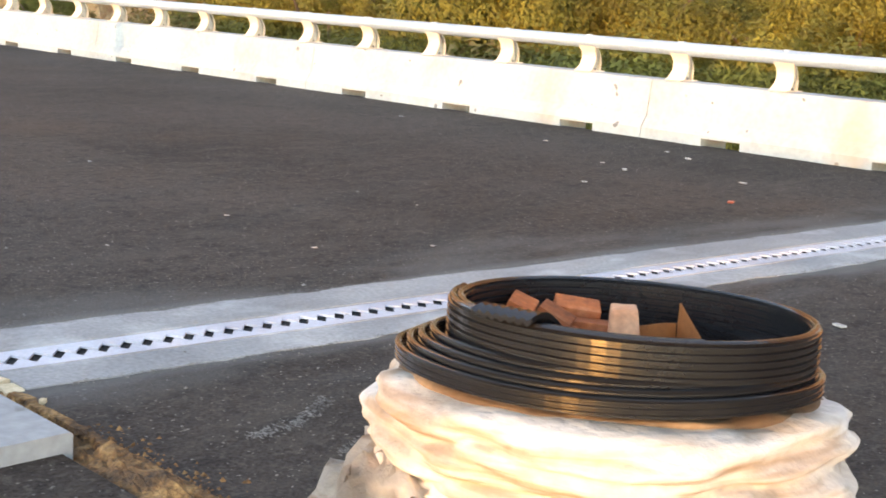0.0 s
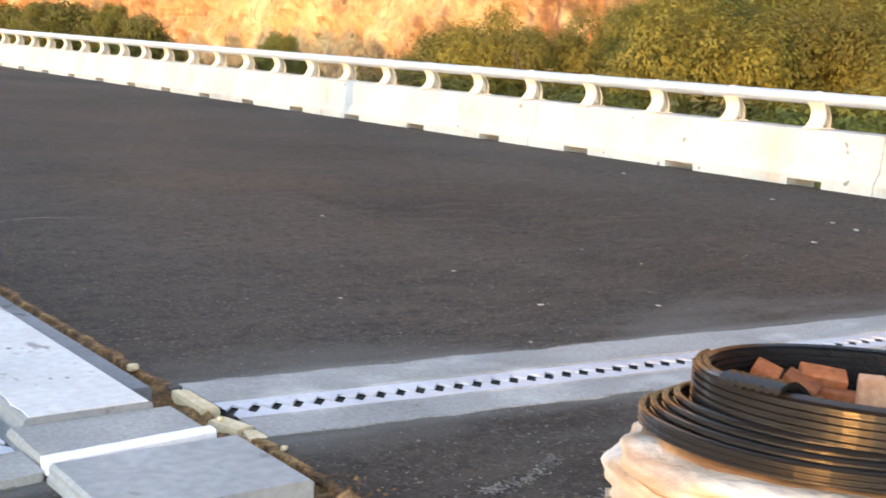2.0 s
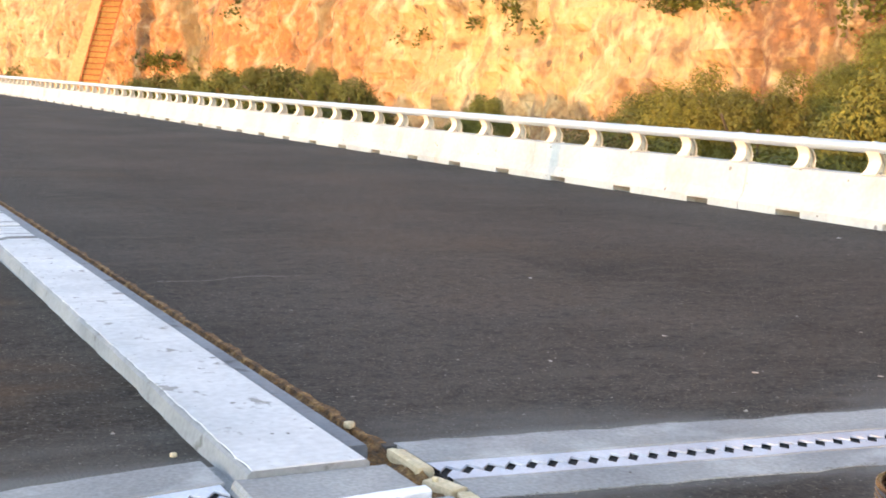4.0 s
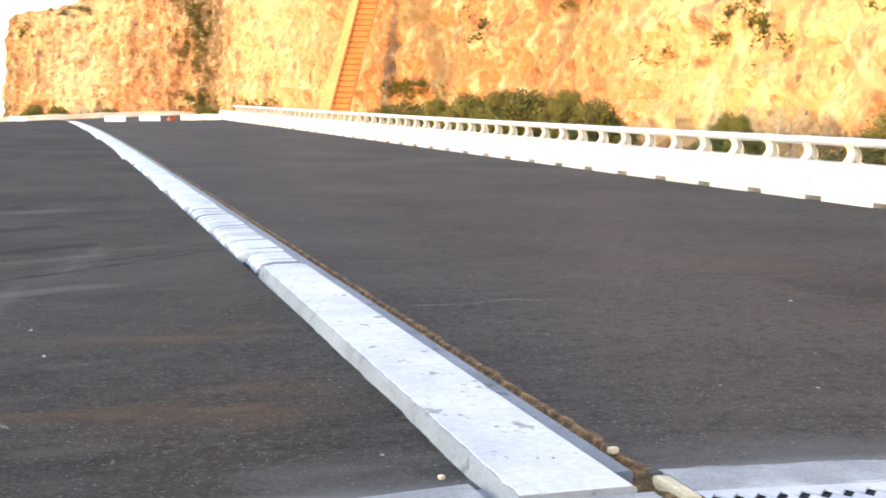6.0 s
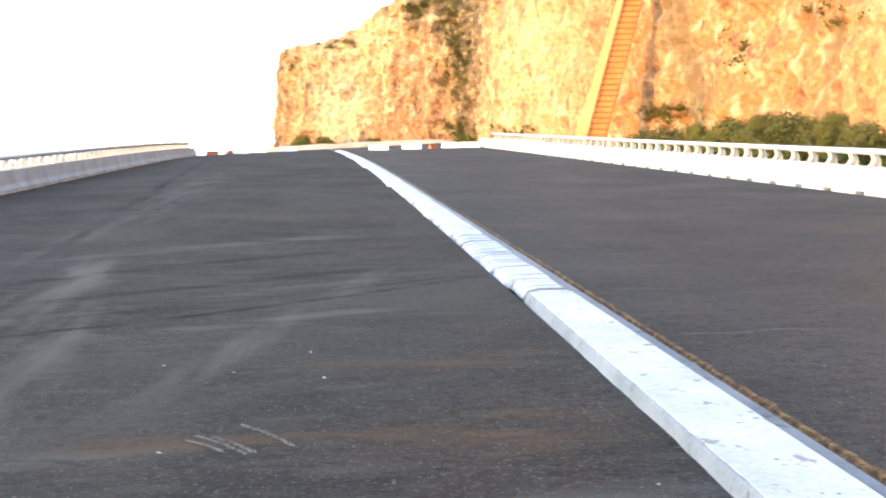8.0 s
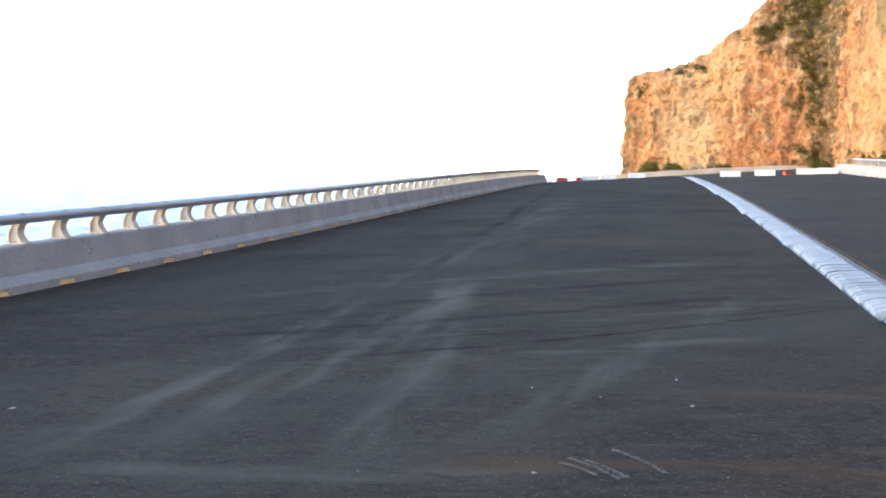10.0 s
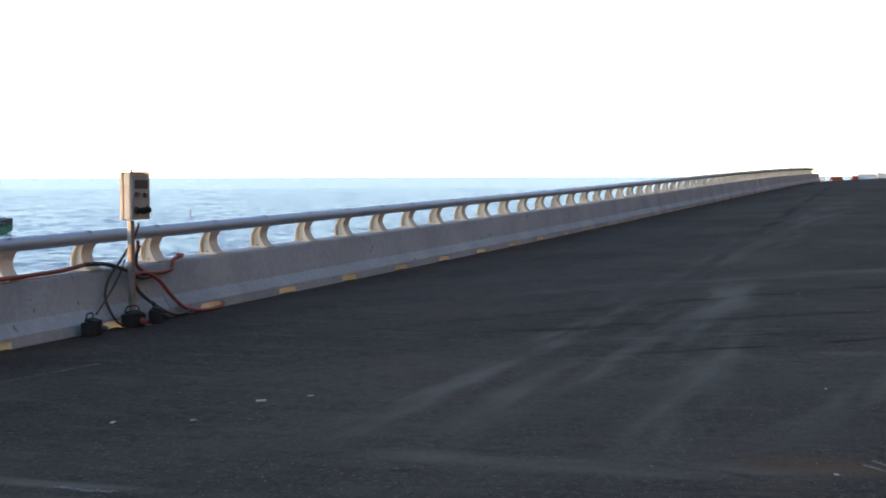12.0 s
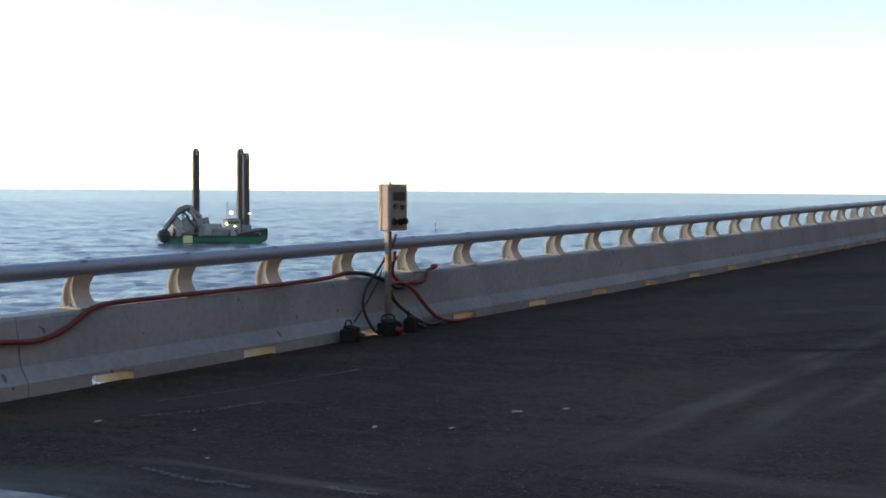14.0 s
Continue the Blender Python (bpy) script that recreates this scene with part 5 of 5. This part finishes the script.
hose("red_hose", [(5.6, 0.60, 0.16), (6.5, 0.52, 0.18), (7.11, 0.47, 0.18), (7.46, 0.45, 0.18), (7.77, 0.52, 0.17), (8.1, 0.66, 0.13), (8.4, 0.692, 0.11), (8.94, 0.692, 0.10), (9.73, 0.692, 0.11), (10.61, 0.69, 0.12), (11.09, 0.692, 0.10), (11.54, 0.70, 0.10), (11.93, 0.735, 0.11)], 0.13, 0.024, HOSE_RED, "long dull red hose lying along the parapet's top")
hose("dark_hose", [(11.9, 0.735, 0.11), (12.2, 0.72, 0.15), (12.43, 0.66, 0.19), (12.67, 0.58, 0.2), (12.85, 0.51, 0.2), (13.09, 0.52, 0.19)], 0.16, 0.024, CABLE, "dark hose bending down the parapet's face")
hose("red_hose", [(12.62, 0.95, 0.32), (12.66, 0.75, 0.26), (12.78, 0.65, 0.2), (12.97, 0.57, 0.18), (13.28, 0.54, 0.17), (13.53, 0.56, 0.16), (13.62, 0.66, 0.13), (13.82, 0.69, 0.09)], 0.16, 0.022, HOSE_RED, "red hose looping up to the parapet's top")
hose("red_hose", [(12.65, 0.55, 0.2), (12.95, 0.56, 0.2), (13.2, 0.44, 0.22), (13.39, 0.25, 0.26), (13.59, 0.09, 0.32), (13.92, 0.025, 0.36), (14.27, 0.025, 0.36), (14.51, 0.05, 0.3)], 0.25, 0.024, HOSE_RED, "red hose hanging down to the asphalt by a drain opening")
hose("dark_hose", [(12.63, 0.9, 0.33), (12.6, 0.65, 0.24), (12.66, 0.5, 0.22), (12.77, 0.34, 0.24), (13.02, 0.16, 0.3), (13.27, 0.05, 0.34), (13.5, 0.03, 0.35), (13.68, 0.06, 0.32)], 0.25, 0.022, CABLE, "dark hose hanging in a loop to the asphalt")
hose("cable", [(12.58, 1.15, 0.36), (12.56, 0.98, 0.3), (12.44, 0.76, 0.22), (12.24, 0.58, 0.2), (12.12, 0.39, 0.22), (12.12, 0.23, 0.27), (12.21, 0.07, 0.32), (12.36, 0.02, 0.36)], 0.25, 0.016, CABLE, "black cable hanging from the control box", "cable")
hose("cable", [(12.5, 0.75, 0.22), (12.43, 0.59, 0.2), (12.15, 0.36, 0.23), (11.84, 0.2, 0.3)], 0.2, 0.01, CABLE, "thin black cable leading to a rubber block", "cable")
for s, o, turn in ((11.62, 0.40, 12), (12.36, 0.42, -20), (12.8, 0.42, 30)):
    blk = empty("socket_block", on_road(N_LEFT + o, s, 0.0, turn), "black rubber socket block on the asphalt by the parapet", "socket block", "socket blocks")
    part("body", box((0.15, 0.24, 0.15), (0, 0, 0.075), 0.025), DARK, blk)
    part("lid", box((0.12, 0.19, 0.03), (0.02, 0, 0.16), 0.008, Matrix.Rotation(radians(14), 4, "Y")), DARK, blk)
    part("plug", cylinder(0.035, 0.03, (0.08, 0.05, 0.08), (0.15, 0.07, 0.06), 10), HOSE_RED if turn < 0 else CABLE, blk)
    part("handle", tube(smooth_path([(-0.02, -0.09, 0.19), (-0.02, -0.06, 0.235), (-0.02, 0.06, 0.235), (-0.02, 0.09, 0.19)], 3), 0.009, 6), DARK, blk)
plug = part("hose_coupling", cylinder(0.035, 0.03, (0, -0.08, 0), (0, 0.09, 0), 12), RED_PLASTIC)
plug.matrix_basis = on_road(N_LEFT + 0.07, 13.88, 0.70, 20)
tagged(plug, "orange-red hose coupling on the parapet's top", "coupling")

# ---- dredging barge at sea ----
barge_at = Vector((495 * math.sin(radians(-41.92)), 495 * math.cos(radians(-41.92)), SEA))
barge = empty("dredging_barge", Matrix.Translation(barge_at) @ pose(0, 0, 0, 0, 0, 41.9 + 16), "green jack-up dredging barge with tall dark spuds, anchored at sea", "barge")


def hull_ring(x):
    e = max(0, abs(x) - 15) / 4
    return [(x, -6.5 + 1.4 * e, 2.6 + 0.5 * e), (x, 6.5 - 1.4 * e, 2.6 + 0.5 * e), (x, 6.3 - 2 * e, -0.6 + 1.2 * e), (x, -6.3 + 2 * e, -0.6 + 1.2 * e)]


part("hull", extrude_profile(hull_ring, [-19, -17, -15, 0, 15, 17, 19]), HULL, barge, "bright green hull")
part("waterline", extrude_profile(lambda x: [(x, -6.55 + abs(x) * 0.03, 0.75), (x, 6.55 - abs(x) * 0.03, 0.75), (x, 6.4, -0.8), (x, -6.4, -0.8)], [-16, 0, 16]), HULL_DARK, barge, "dark lower hull")
part("rubbing_strake", box((34, 13.6, 0.35), (0, 0, 2.55), 0.05), HULL_DARK, barge)
part("bow_block", box((5, 9, 3.6), (17, 0, 2.6), 0.5), HULL_DARK, barge, "dark stern block")
# pale yellow slab stands in for floodlight falling on the hull
part("lit_hull_patch", box((3.4, 0.12, 2.6), (-11.2, -6.75, 1.7), 0.02), LIT_HULL_YELLOW, barge, "bright yellow patch painted as a floodlit part of the hull")
for x, y, h in ((-7.0, -2.5, 33.3), (11.6, -3.0, 32.0), (11.7, 4.0, 33.8)):
    spud = part("spud", box((2.15, 2.15, h + 4), (x, y, h / 2 - 2), 0.1), LEG, barge, "tall dark square spud")
    part("spud_head", cylinder(1.0, 1.0, (x, y - 0.6, h + 0.1), (x, y + 0.6, h + 0.1), 16), LEG, spud)
    part("spud_cheek", box((1.9, 1.2, 1.6), (x, y, h - 0.6), 0.2), LEG, spud)
    for z in (h - 0.9, h + 0.25):
        part("spud_eye", cylinder(0.42, 0.42, (x, y - 1.12, z), (x, y + 1.12, z), 10), SHIP_WHITE, spud)
    part("spud_guide", box((3.2, 3.2, 4.2), (x, y, 4.6), 0.2), SHIP_GREY, barge)
part("deckhouse", box((7, 7, 3.2), (6.0, 0, 4.3), 0.1), SHIP_WHITE, barge, "cream deckhouse")
bridge = part("bridge", box((5, 5.5, 2.8), (7.0, 0, 7.2), 0.1), SHIP_WHITE, barge, "cream bridge house")
for k in range(4):
    part("window", box((0.8, 0.1, 0.9), (5.3 + 1.1 * k, -2.76, 7.5), 0.02), GLASS, bridge)
part("bridge_roof", box((5.6, 6, 0.3), (7, 0, 8.75), 0.05), SHIP_GREY, barge)
for x in (5.4, 8.6):
    part("mast", cylinder(0.12, 0.08, (x, 0, 8.8), (x, 0, 15.5), 8), SHIP_WHITE, barge)
for z in (11, 13):
    part("mast_bar", cylinder(0.08, 0.08, (5.0, 0, z), (9.0, 0, z), 6), SHIP_WHITE, barge)
part("gantry", box((8.5, 1.2, 3.4), (-8.5, -2.6, 5.6), 0.4, Matrix.Rotation(radians(-18), 4, "Y")), SHIP_GREY, barge, "grey machinery gantry")
part("engine_cover", box((6, 5, 3.0), (-12.5, 0.5, 4.2), 0.5), SHIP_GREY, barge)
part("winch_house", box((5, 6, 3.6), (-0.5, 0, 4.4), 0.3), SHIP_GREY, barge)
part("container", box((6, 2.5, 2.6), (1.0, -4.6, 3.9), 0.05), SHIP_GREY, barge)
for x in (-16, -12.5, 15.0):
    part("bollard", cylinder(0.5, 0.4, (x, -5.2, 2.6), (x, -5.2, 4.0), 8), HULL_DARK, barge)
part("excavator_house", box((7.5, 5.2, 4.2), (-1.8, -2.6, 5.0), 0.4), SHIP_WHITE, barge, "cream excavator house")
part("cab", box((2.6, 2.6, 3.4), (-6.2, -3.6, 7.6), 0.4, Matrix.Rotation(radians(-14), 4, "Y")), SHIP_GREY, barge, "grey operator cab")
part("excavator_base", cylinder(2.4, 2.0, (-6.5, -1.5, 2.6), (-6.5, -1.5, 5.2), 16), SHIP_GREY, barge)
part("boom", tube(smooth_path([(-6.5, -2.5, 8), (-9.5, -3, 13.0), (-14, -3.5, 11.6)], 5), 1.2, 6), SHIP_GREY, barge, "grey excavator boom")
part("bulwark", extrude_profile(lambda x: [(x, -6.6 + max(0, x - 13) * 0.25, 2.5), (x, 6.6 - max(0, x - 13) * 0.25, 2.5), (x, 6.6 - max(0, x - 13) * 0.25, 3.5 + 0.16 * (x - 8)), (x, -6.6 + max(0, x - 13) * 0.25, 3.5 + 0.16 * (x - 8))], [8, 11, 14, 17, 19.4]), HULL_DARK, barge, "dark raised bulwark")
for a, b in (((-6.2, -4.2, 7.0), (-9.8, -4.6, 12.6)), ((-9.8, -4.6, 12.6), (-14.4, -4.8, 10.6)), ((-14.4, -4.8, 10.6), (-19.0, -4.8, 4.4)), ((-8.2, -4.2, 6.2), (-12.0, -4.6, 11.4)), ((-5.0, -3.4, 9.6), (-9.6, -4.4, 13.2))):
    part("boom_beam", cylinder(0.42, 0.36, a, b, 6), (SHIP_WHITE, HULL_DARK)[a[0] < -7], barge)
part("stick", tube([(-13.8, -3.5, 11.6), (-18.5, -4, 6.0), (-19.6, -4, 3.2)], 0.95, 6), SHIP_GREY, barge)
part("bucket", lathe([(0.2, -1), (2.0, 0.2), (2.5, 2.0), (1.8, 3.6), (0.2, 4.2)], 10), HULL_DARK, barge).location = (-19.2, -4.2, 1.2)
for a, b in (((-6.5, -1, 9), (-11.5, -3, 13.0)), ((-9.5, -2.5, 9.5), (-13.5, -3.5, 12.8)), ((-4, -1, 3), (-8.5, -3, 10.5))):
    part("ram", cylinder(0.25, 0.25, a, b, 8), LEG, barge)
part("slew_frame", box((5.0, 4.2, 5.2), (-10.2, -2.4, 6.4), 0.9, Matrix.Rotation(radians(24), 4, "Y")), SHIP_GREY, barge, "grey slewing frame")
part("counter_frame", box((3.2, 3.6, 6.0), (-13.4, -2.6, 6.2), 0.8, Matrix.Rotation(radians(-32), 4, "Y")), SHIP_WHITE, barge)
part("lattice_base", box((2.2, 2.4, 6.5), (-3.2, -3.0, 6.2), 0.3, Matrix.Rotation(radians(-14), 4, "Y")), SHIP_GREY, barge)
gear = random.Random(3)
for k in range(26):
    x, y = gear.uniform(-15, 16), gear.uniform(-5.5, 1.0)
    h = gear.uniform(0.8, 2.6) + (1.5 if -14 < x < -3 else 0)
    part("deck_gear", box((gear.uniform(0.6, 2.2), gear.uniform(0.6, 2.0), h), (x, y, 2.6 + h / 2), 0.15, Matrix.Rotation(gear.uniform(0, 3), 4, "Z")), (SHIP_GREY, SHIP_WHITE, HULL_DARK, LEG)[k % 4], barge)
for k in range(7):
    a = Vector((gear.uniform(-14, -4), gear.uniform(-4, 0), gear.uniform(3, 7)))
    part("brace", cylinder(0.28, 0.22, a, a + Vector((gear.uniform(-4.5, 2.5), gear.uniform(-1, 1), gear.uniform(3.0, 6.5))), 6), (SHIP_GREY, SHIP_WHITE)[k % 2], barge)
part("deck_rail", tube([(-15, -6.2, 3.7), (16, -6.2, 3.7)], 0.06, 5), SHIP_WHITE, barge)
for k in range(16):
    part("stanchion", cylinder(0.05, 0.05, (-15 + 2.06 * k, -6.2, 2.6), (-15 + 2.06 * k, -6.2, 3.7), 5), SHIP_WHITE, barge)
for x, y, z, r in ((6.0, -3.0, 11.2, 0.6), (4.2, -3.8, 7.0, 0.4), (12.6, -4.0, 10.8, 0.3), (7.4, -3.0, 6.0, 0.35)):
    part("floodlight", lathe([(0.01, r), (0.7 * r, 0.7 * r), (r, 0), (0.7 * r, -0.7 * r), (0.01, -r)], 10), LAMP, barge, "lit floodlight").location = (x, y, z)
d = 650.0
buoy = empty("buoy", pose(d * math.sin(radians(-32.4)), d * math.cos(radians(-32.4)), SEA), "small red spar buoy floating at sea", "buoy")
part("float", lathe([(0.01, -0.4), (0.7, -0.3), (0.8, 0.3), (0.3, 0.6), (0.01, 0.6)], 12), RED_PLASTIC, buoy)
part("spar", cylinder(0.18, 0.1, (0, 0, 0.4), (0, 0, 3.0), 8), RED_PLASTIC, buoy)
part("topmark", lathe([(0.01, 2.7), (0.35, 3.0), (0.01, 3.4)], 8), RED_PLASTIC, buoy)

# ---- loose debris on the asphalt ----
stone = part("stone", box((0.048, 0.042, 0.036), (0, 0, 0.016), 0.015), STONE_AND_LIT_END, None, "", True)
stone.matrix_basis = on_road(2.24, 5.82, 0.0, 25)
tagged(stone, "small cream stone at the trench's edge", "stone", "loose stones")
for n, s, turn in ((1.33, 5.62, 10), (2.3, 4.42, 40), (2.12, 4.62, 70)):
    q = share(stone, "stone", on_road(n, s, 0.0 if n != 2.12 else 0.09, turn) @ Matrix.Scale(0.6, 4), None)
    tagged(q, "small pale stone lying beside the median", "stone", "loose stones")
CHIPS = [(-6.04, 7.38, 0.09, 20), (-5.54, 7.59, 0.07, -10), (-5.45, 8.37, 0.12, -48), (-5.19, 8.65, 0.08, -15), (-6.36, 6.02, 0.05, 0), (-7.11, 6.72, 0.06, 30), (-8.0, 6.67, 0.1, 15), (-0.54, 10.18, 0.06, 0), (-0.43, 9.09, 0.07, 5), (-1.29, 7.05, 0.05, 40), (-1.6, 9.76, 0.05, 5), (-1.07, 9.41, 0.04, 5),
         (10.98, 7.75, 0.14, -35), (9.7, 7.54, 0.14, -50), (10.03, 6.48, 0.12, -20), (8.75, 7.22, 0.08, 0), (11.27, 8.22, 0.08, 10), (10.74, 9.43, 0.08, 30), (5.63, 9.99, 0.06, 0), (5.16, 7.34, 0.05, 50), (5.66, 5.85, 0.05, 20), (4.99, 6.18, 0.06, 70), (10.89, 11.89, 0.08, 15), (9.91, 7.97, 0.07, 60), (6.03, 3.26, 0.12, -20), (3.98, 6.86, 0.04, 10)]
chip = part("chip", box((0.5, 1, 0.16), (0, 0, 0.08), 0.06), CHIP)
for k, (n, s, size, turn) in enumerate(CHIPS):
    m = on_road(n, s, 0.004, turn) @ Matrix.Scale(size * 0.6, 4)
    q = chip if k == 0 else new("chip", chip.data)
    q.matrix_basis = m
    tagged(q, "pale splinter lying on the dark asphalt", "debris", "splinters on the road")
tag = part("plastic_scrap", box((0.1, 0.05, 0.012), (0, 0, 0.006), 0.004), RED_PLASTIC)
tag.matrix_basis = on_road(8.98, 5.9, 0.005, 30)
tagged(tag, "small orange-red plastic scrap on the asphalt", "debris")
DUST = surface("dry_dust", [(0.11, 0.1, 0.088), (0.23, 0.21, 0.185)], big=6, fine=60, grain=0.5, rough=0.95, bump=0)
marks = random.Random(21)
verts, faces = [], []


def smear(points, width):
    """Fine crumbs of dust strewn along a line on the asphalt."""
    path = smooth_path([(n, s, 0) for n, s in points], 8)
    for i, p in enumerate(path[:-1]):
        q = path[i + 1]
        for _ in range(int(14 + 500 * width)):
            c = p.lerp(q, marks.random())
            n, s = c.x + marks.gauss(0, width * 0.6), c.y + marks.gauss(0, width * 0.9)
            r, a = 0.002 + 0.007 * marks.random() ** 2, marks.uniform(0, 3.1)
            k0 = len(verts)
            for e in (0, 2.1, 4.2):
                verts.append(rd(n + r * math.cos(a + e), s + 1.6 * r * math.sin(a + e), 0.006))
            faces.append((k0, k0 + 1, k0 + 2))


for pts in (((-1.13, 7.43), (-0.96, 7.2), (-0.83, 6.96)), ((-1.03, 7.39), (-0.89, 7.19), (-0.79, 6.99)), ((-0.9, 7.68), (-0.72, 7.4), (-0.58, 7.11)), ((-1.17, 7.31), (-1.04, 7.17), (-0.96, 7.04))):
    smear(pts, 0.015)
for pts, w in (([(-6.51, 5.62), (-6.2, 5.55), (-5.95, 5.5), (-5.82, 5.53), (-5.6, 5.5)], 0.018), ([(-5.2, 5.72), (-5.0, 5.68), (-4.85, 5.7)], 0.016), ([(-7.9, 7.0), (-7.6, 7.5), (-7.5, 7.9)], 0.035), ([(-8.3, 7.6), (-8.1, 8.3), (-8.0, 9.2), (-7.9, 9.8)], 0.03),
               ([(2.7, 3.65), (2.95, 3.7), (3.2, 3.85)], 0.03), ([(2.85, 3.35), (3.1, 3.42)], 0.02), ([(2.5, 10.6), (2.9, 10.55), (3.3, 10.7), (3.6, 10.6)], 0.015)):
    smear(pts, w)
for line, n0, n1, near, far in ((right_joint, 2.5, 11.8, 0.41, 0.5), (left_joint, -9.0, 1.3, 0.41, 0.51)):
    for d in (-near, far):
        smear([(n0 + (n1 - n0) * i / 10, line(n0 + (n1 - n0) * i / 10) + d + 0.03 * noise.noise((i * 1.7, d, 0))) for i in range(11)], 0.02)
tagged(link_mesh("dust_marks", verts, faces, DUST), "pale dust streaks and scrape marks on the asphalt", "dust marks", kind="stuff")
rng = random.Random(5)
verts, faces = [], []
for k in range(1000):
    if k < 560:
        n, s = 2.4 + abs(rng.gauss(0, 3.6)), 3.2 + rng.gauss(0, 2.6)
    else:
        n, s = rng.uniform(-9.2, 11.8), 3 + 30 * rng.random() ** 1.6
    if not (-9.3 < n < 1.4 or 2.35 < n < 12.0):
        continue
    r = rng.uniform(0.0025, 0.006) * (2.2 if rng.random() < 0.08 else 1)
    a = rng.uniform(0, 6.28)
    c = rd(n, s, 0.002)
    b0 = len(verts)
    verts += [c + Vector((r * 1.4 * math.cos(a + q), r * math.sin(a + q), 0)) for q in (0, 1.6, 3.1, 4.7)] + [c + Vector((0, 0, r * 0.9))]
    faces += [(b0, b0 + 1, b0 + 4), (b0 + 1, b0 + 2, b0 + 4), (b0 + 2, b0 + 3, b0 + 4), (b0 + 3, b0, b0 + 4)]
tagged(link_mesh("grit", verts, faces, DUST), "scattered pale grit and crumbs on the asphalt", "grit", kind="stuff")
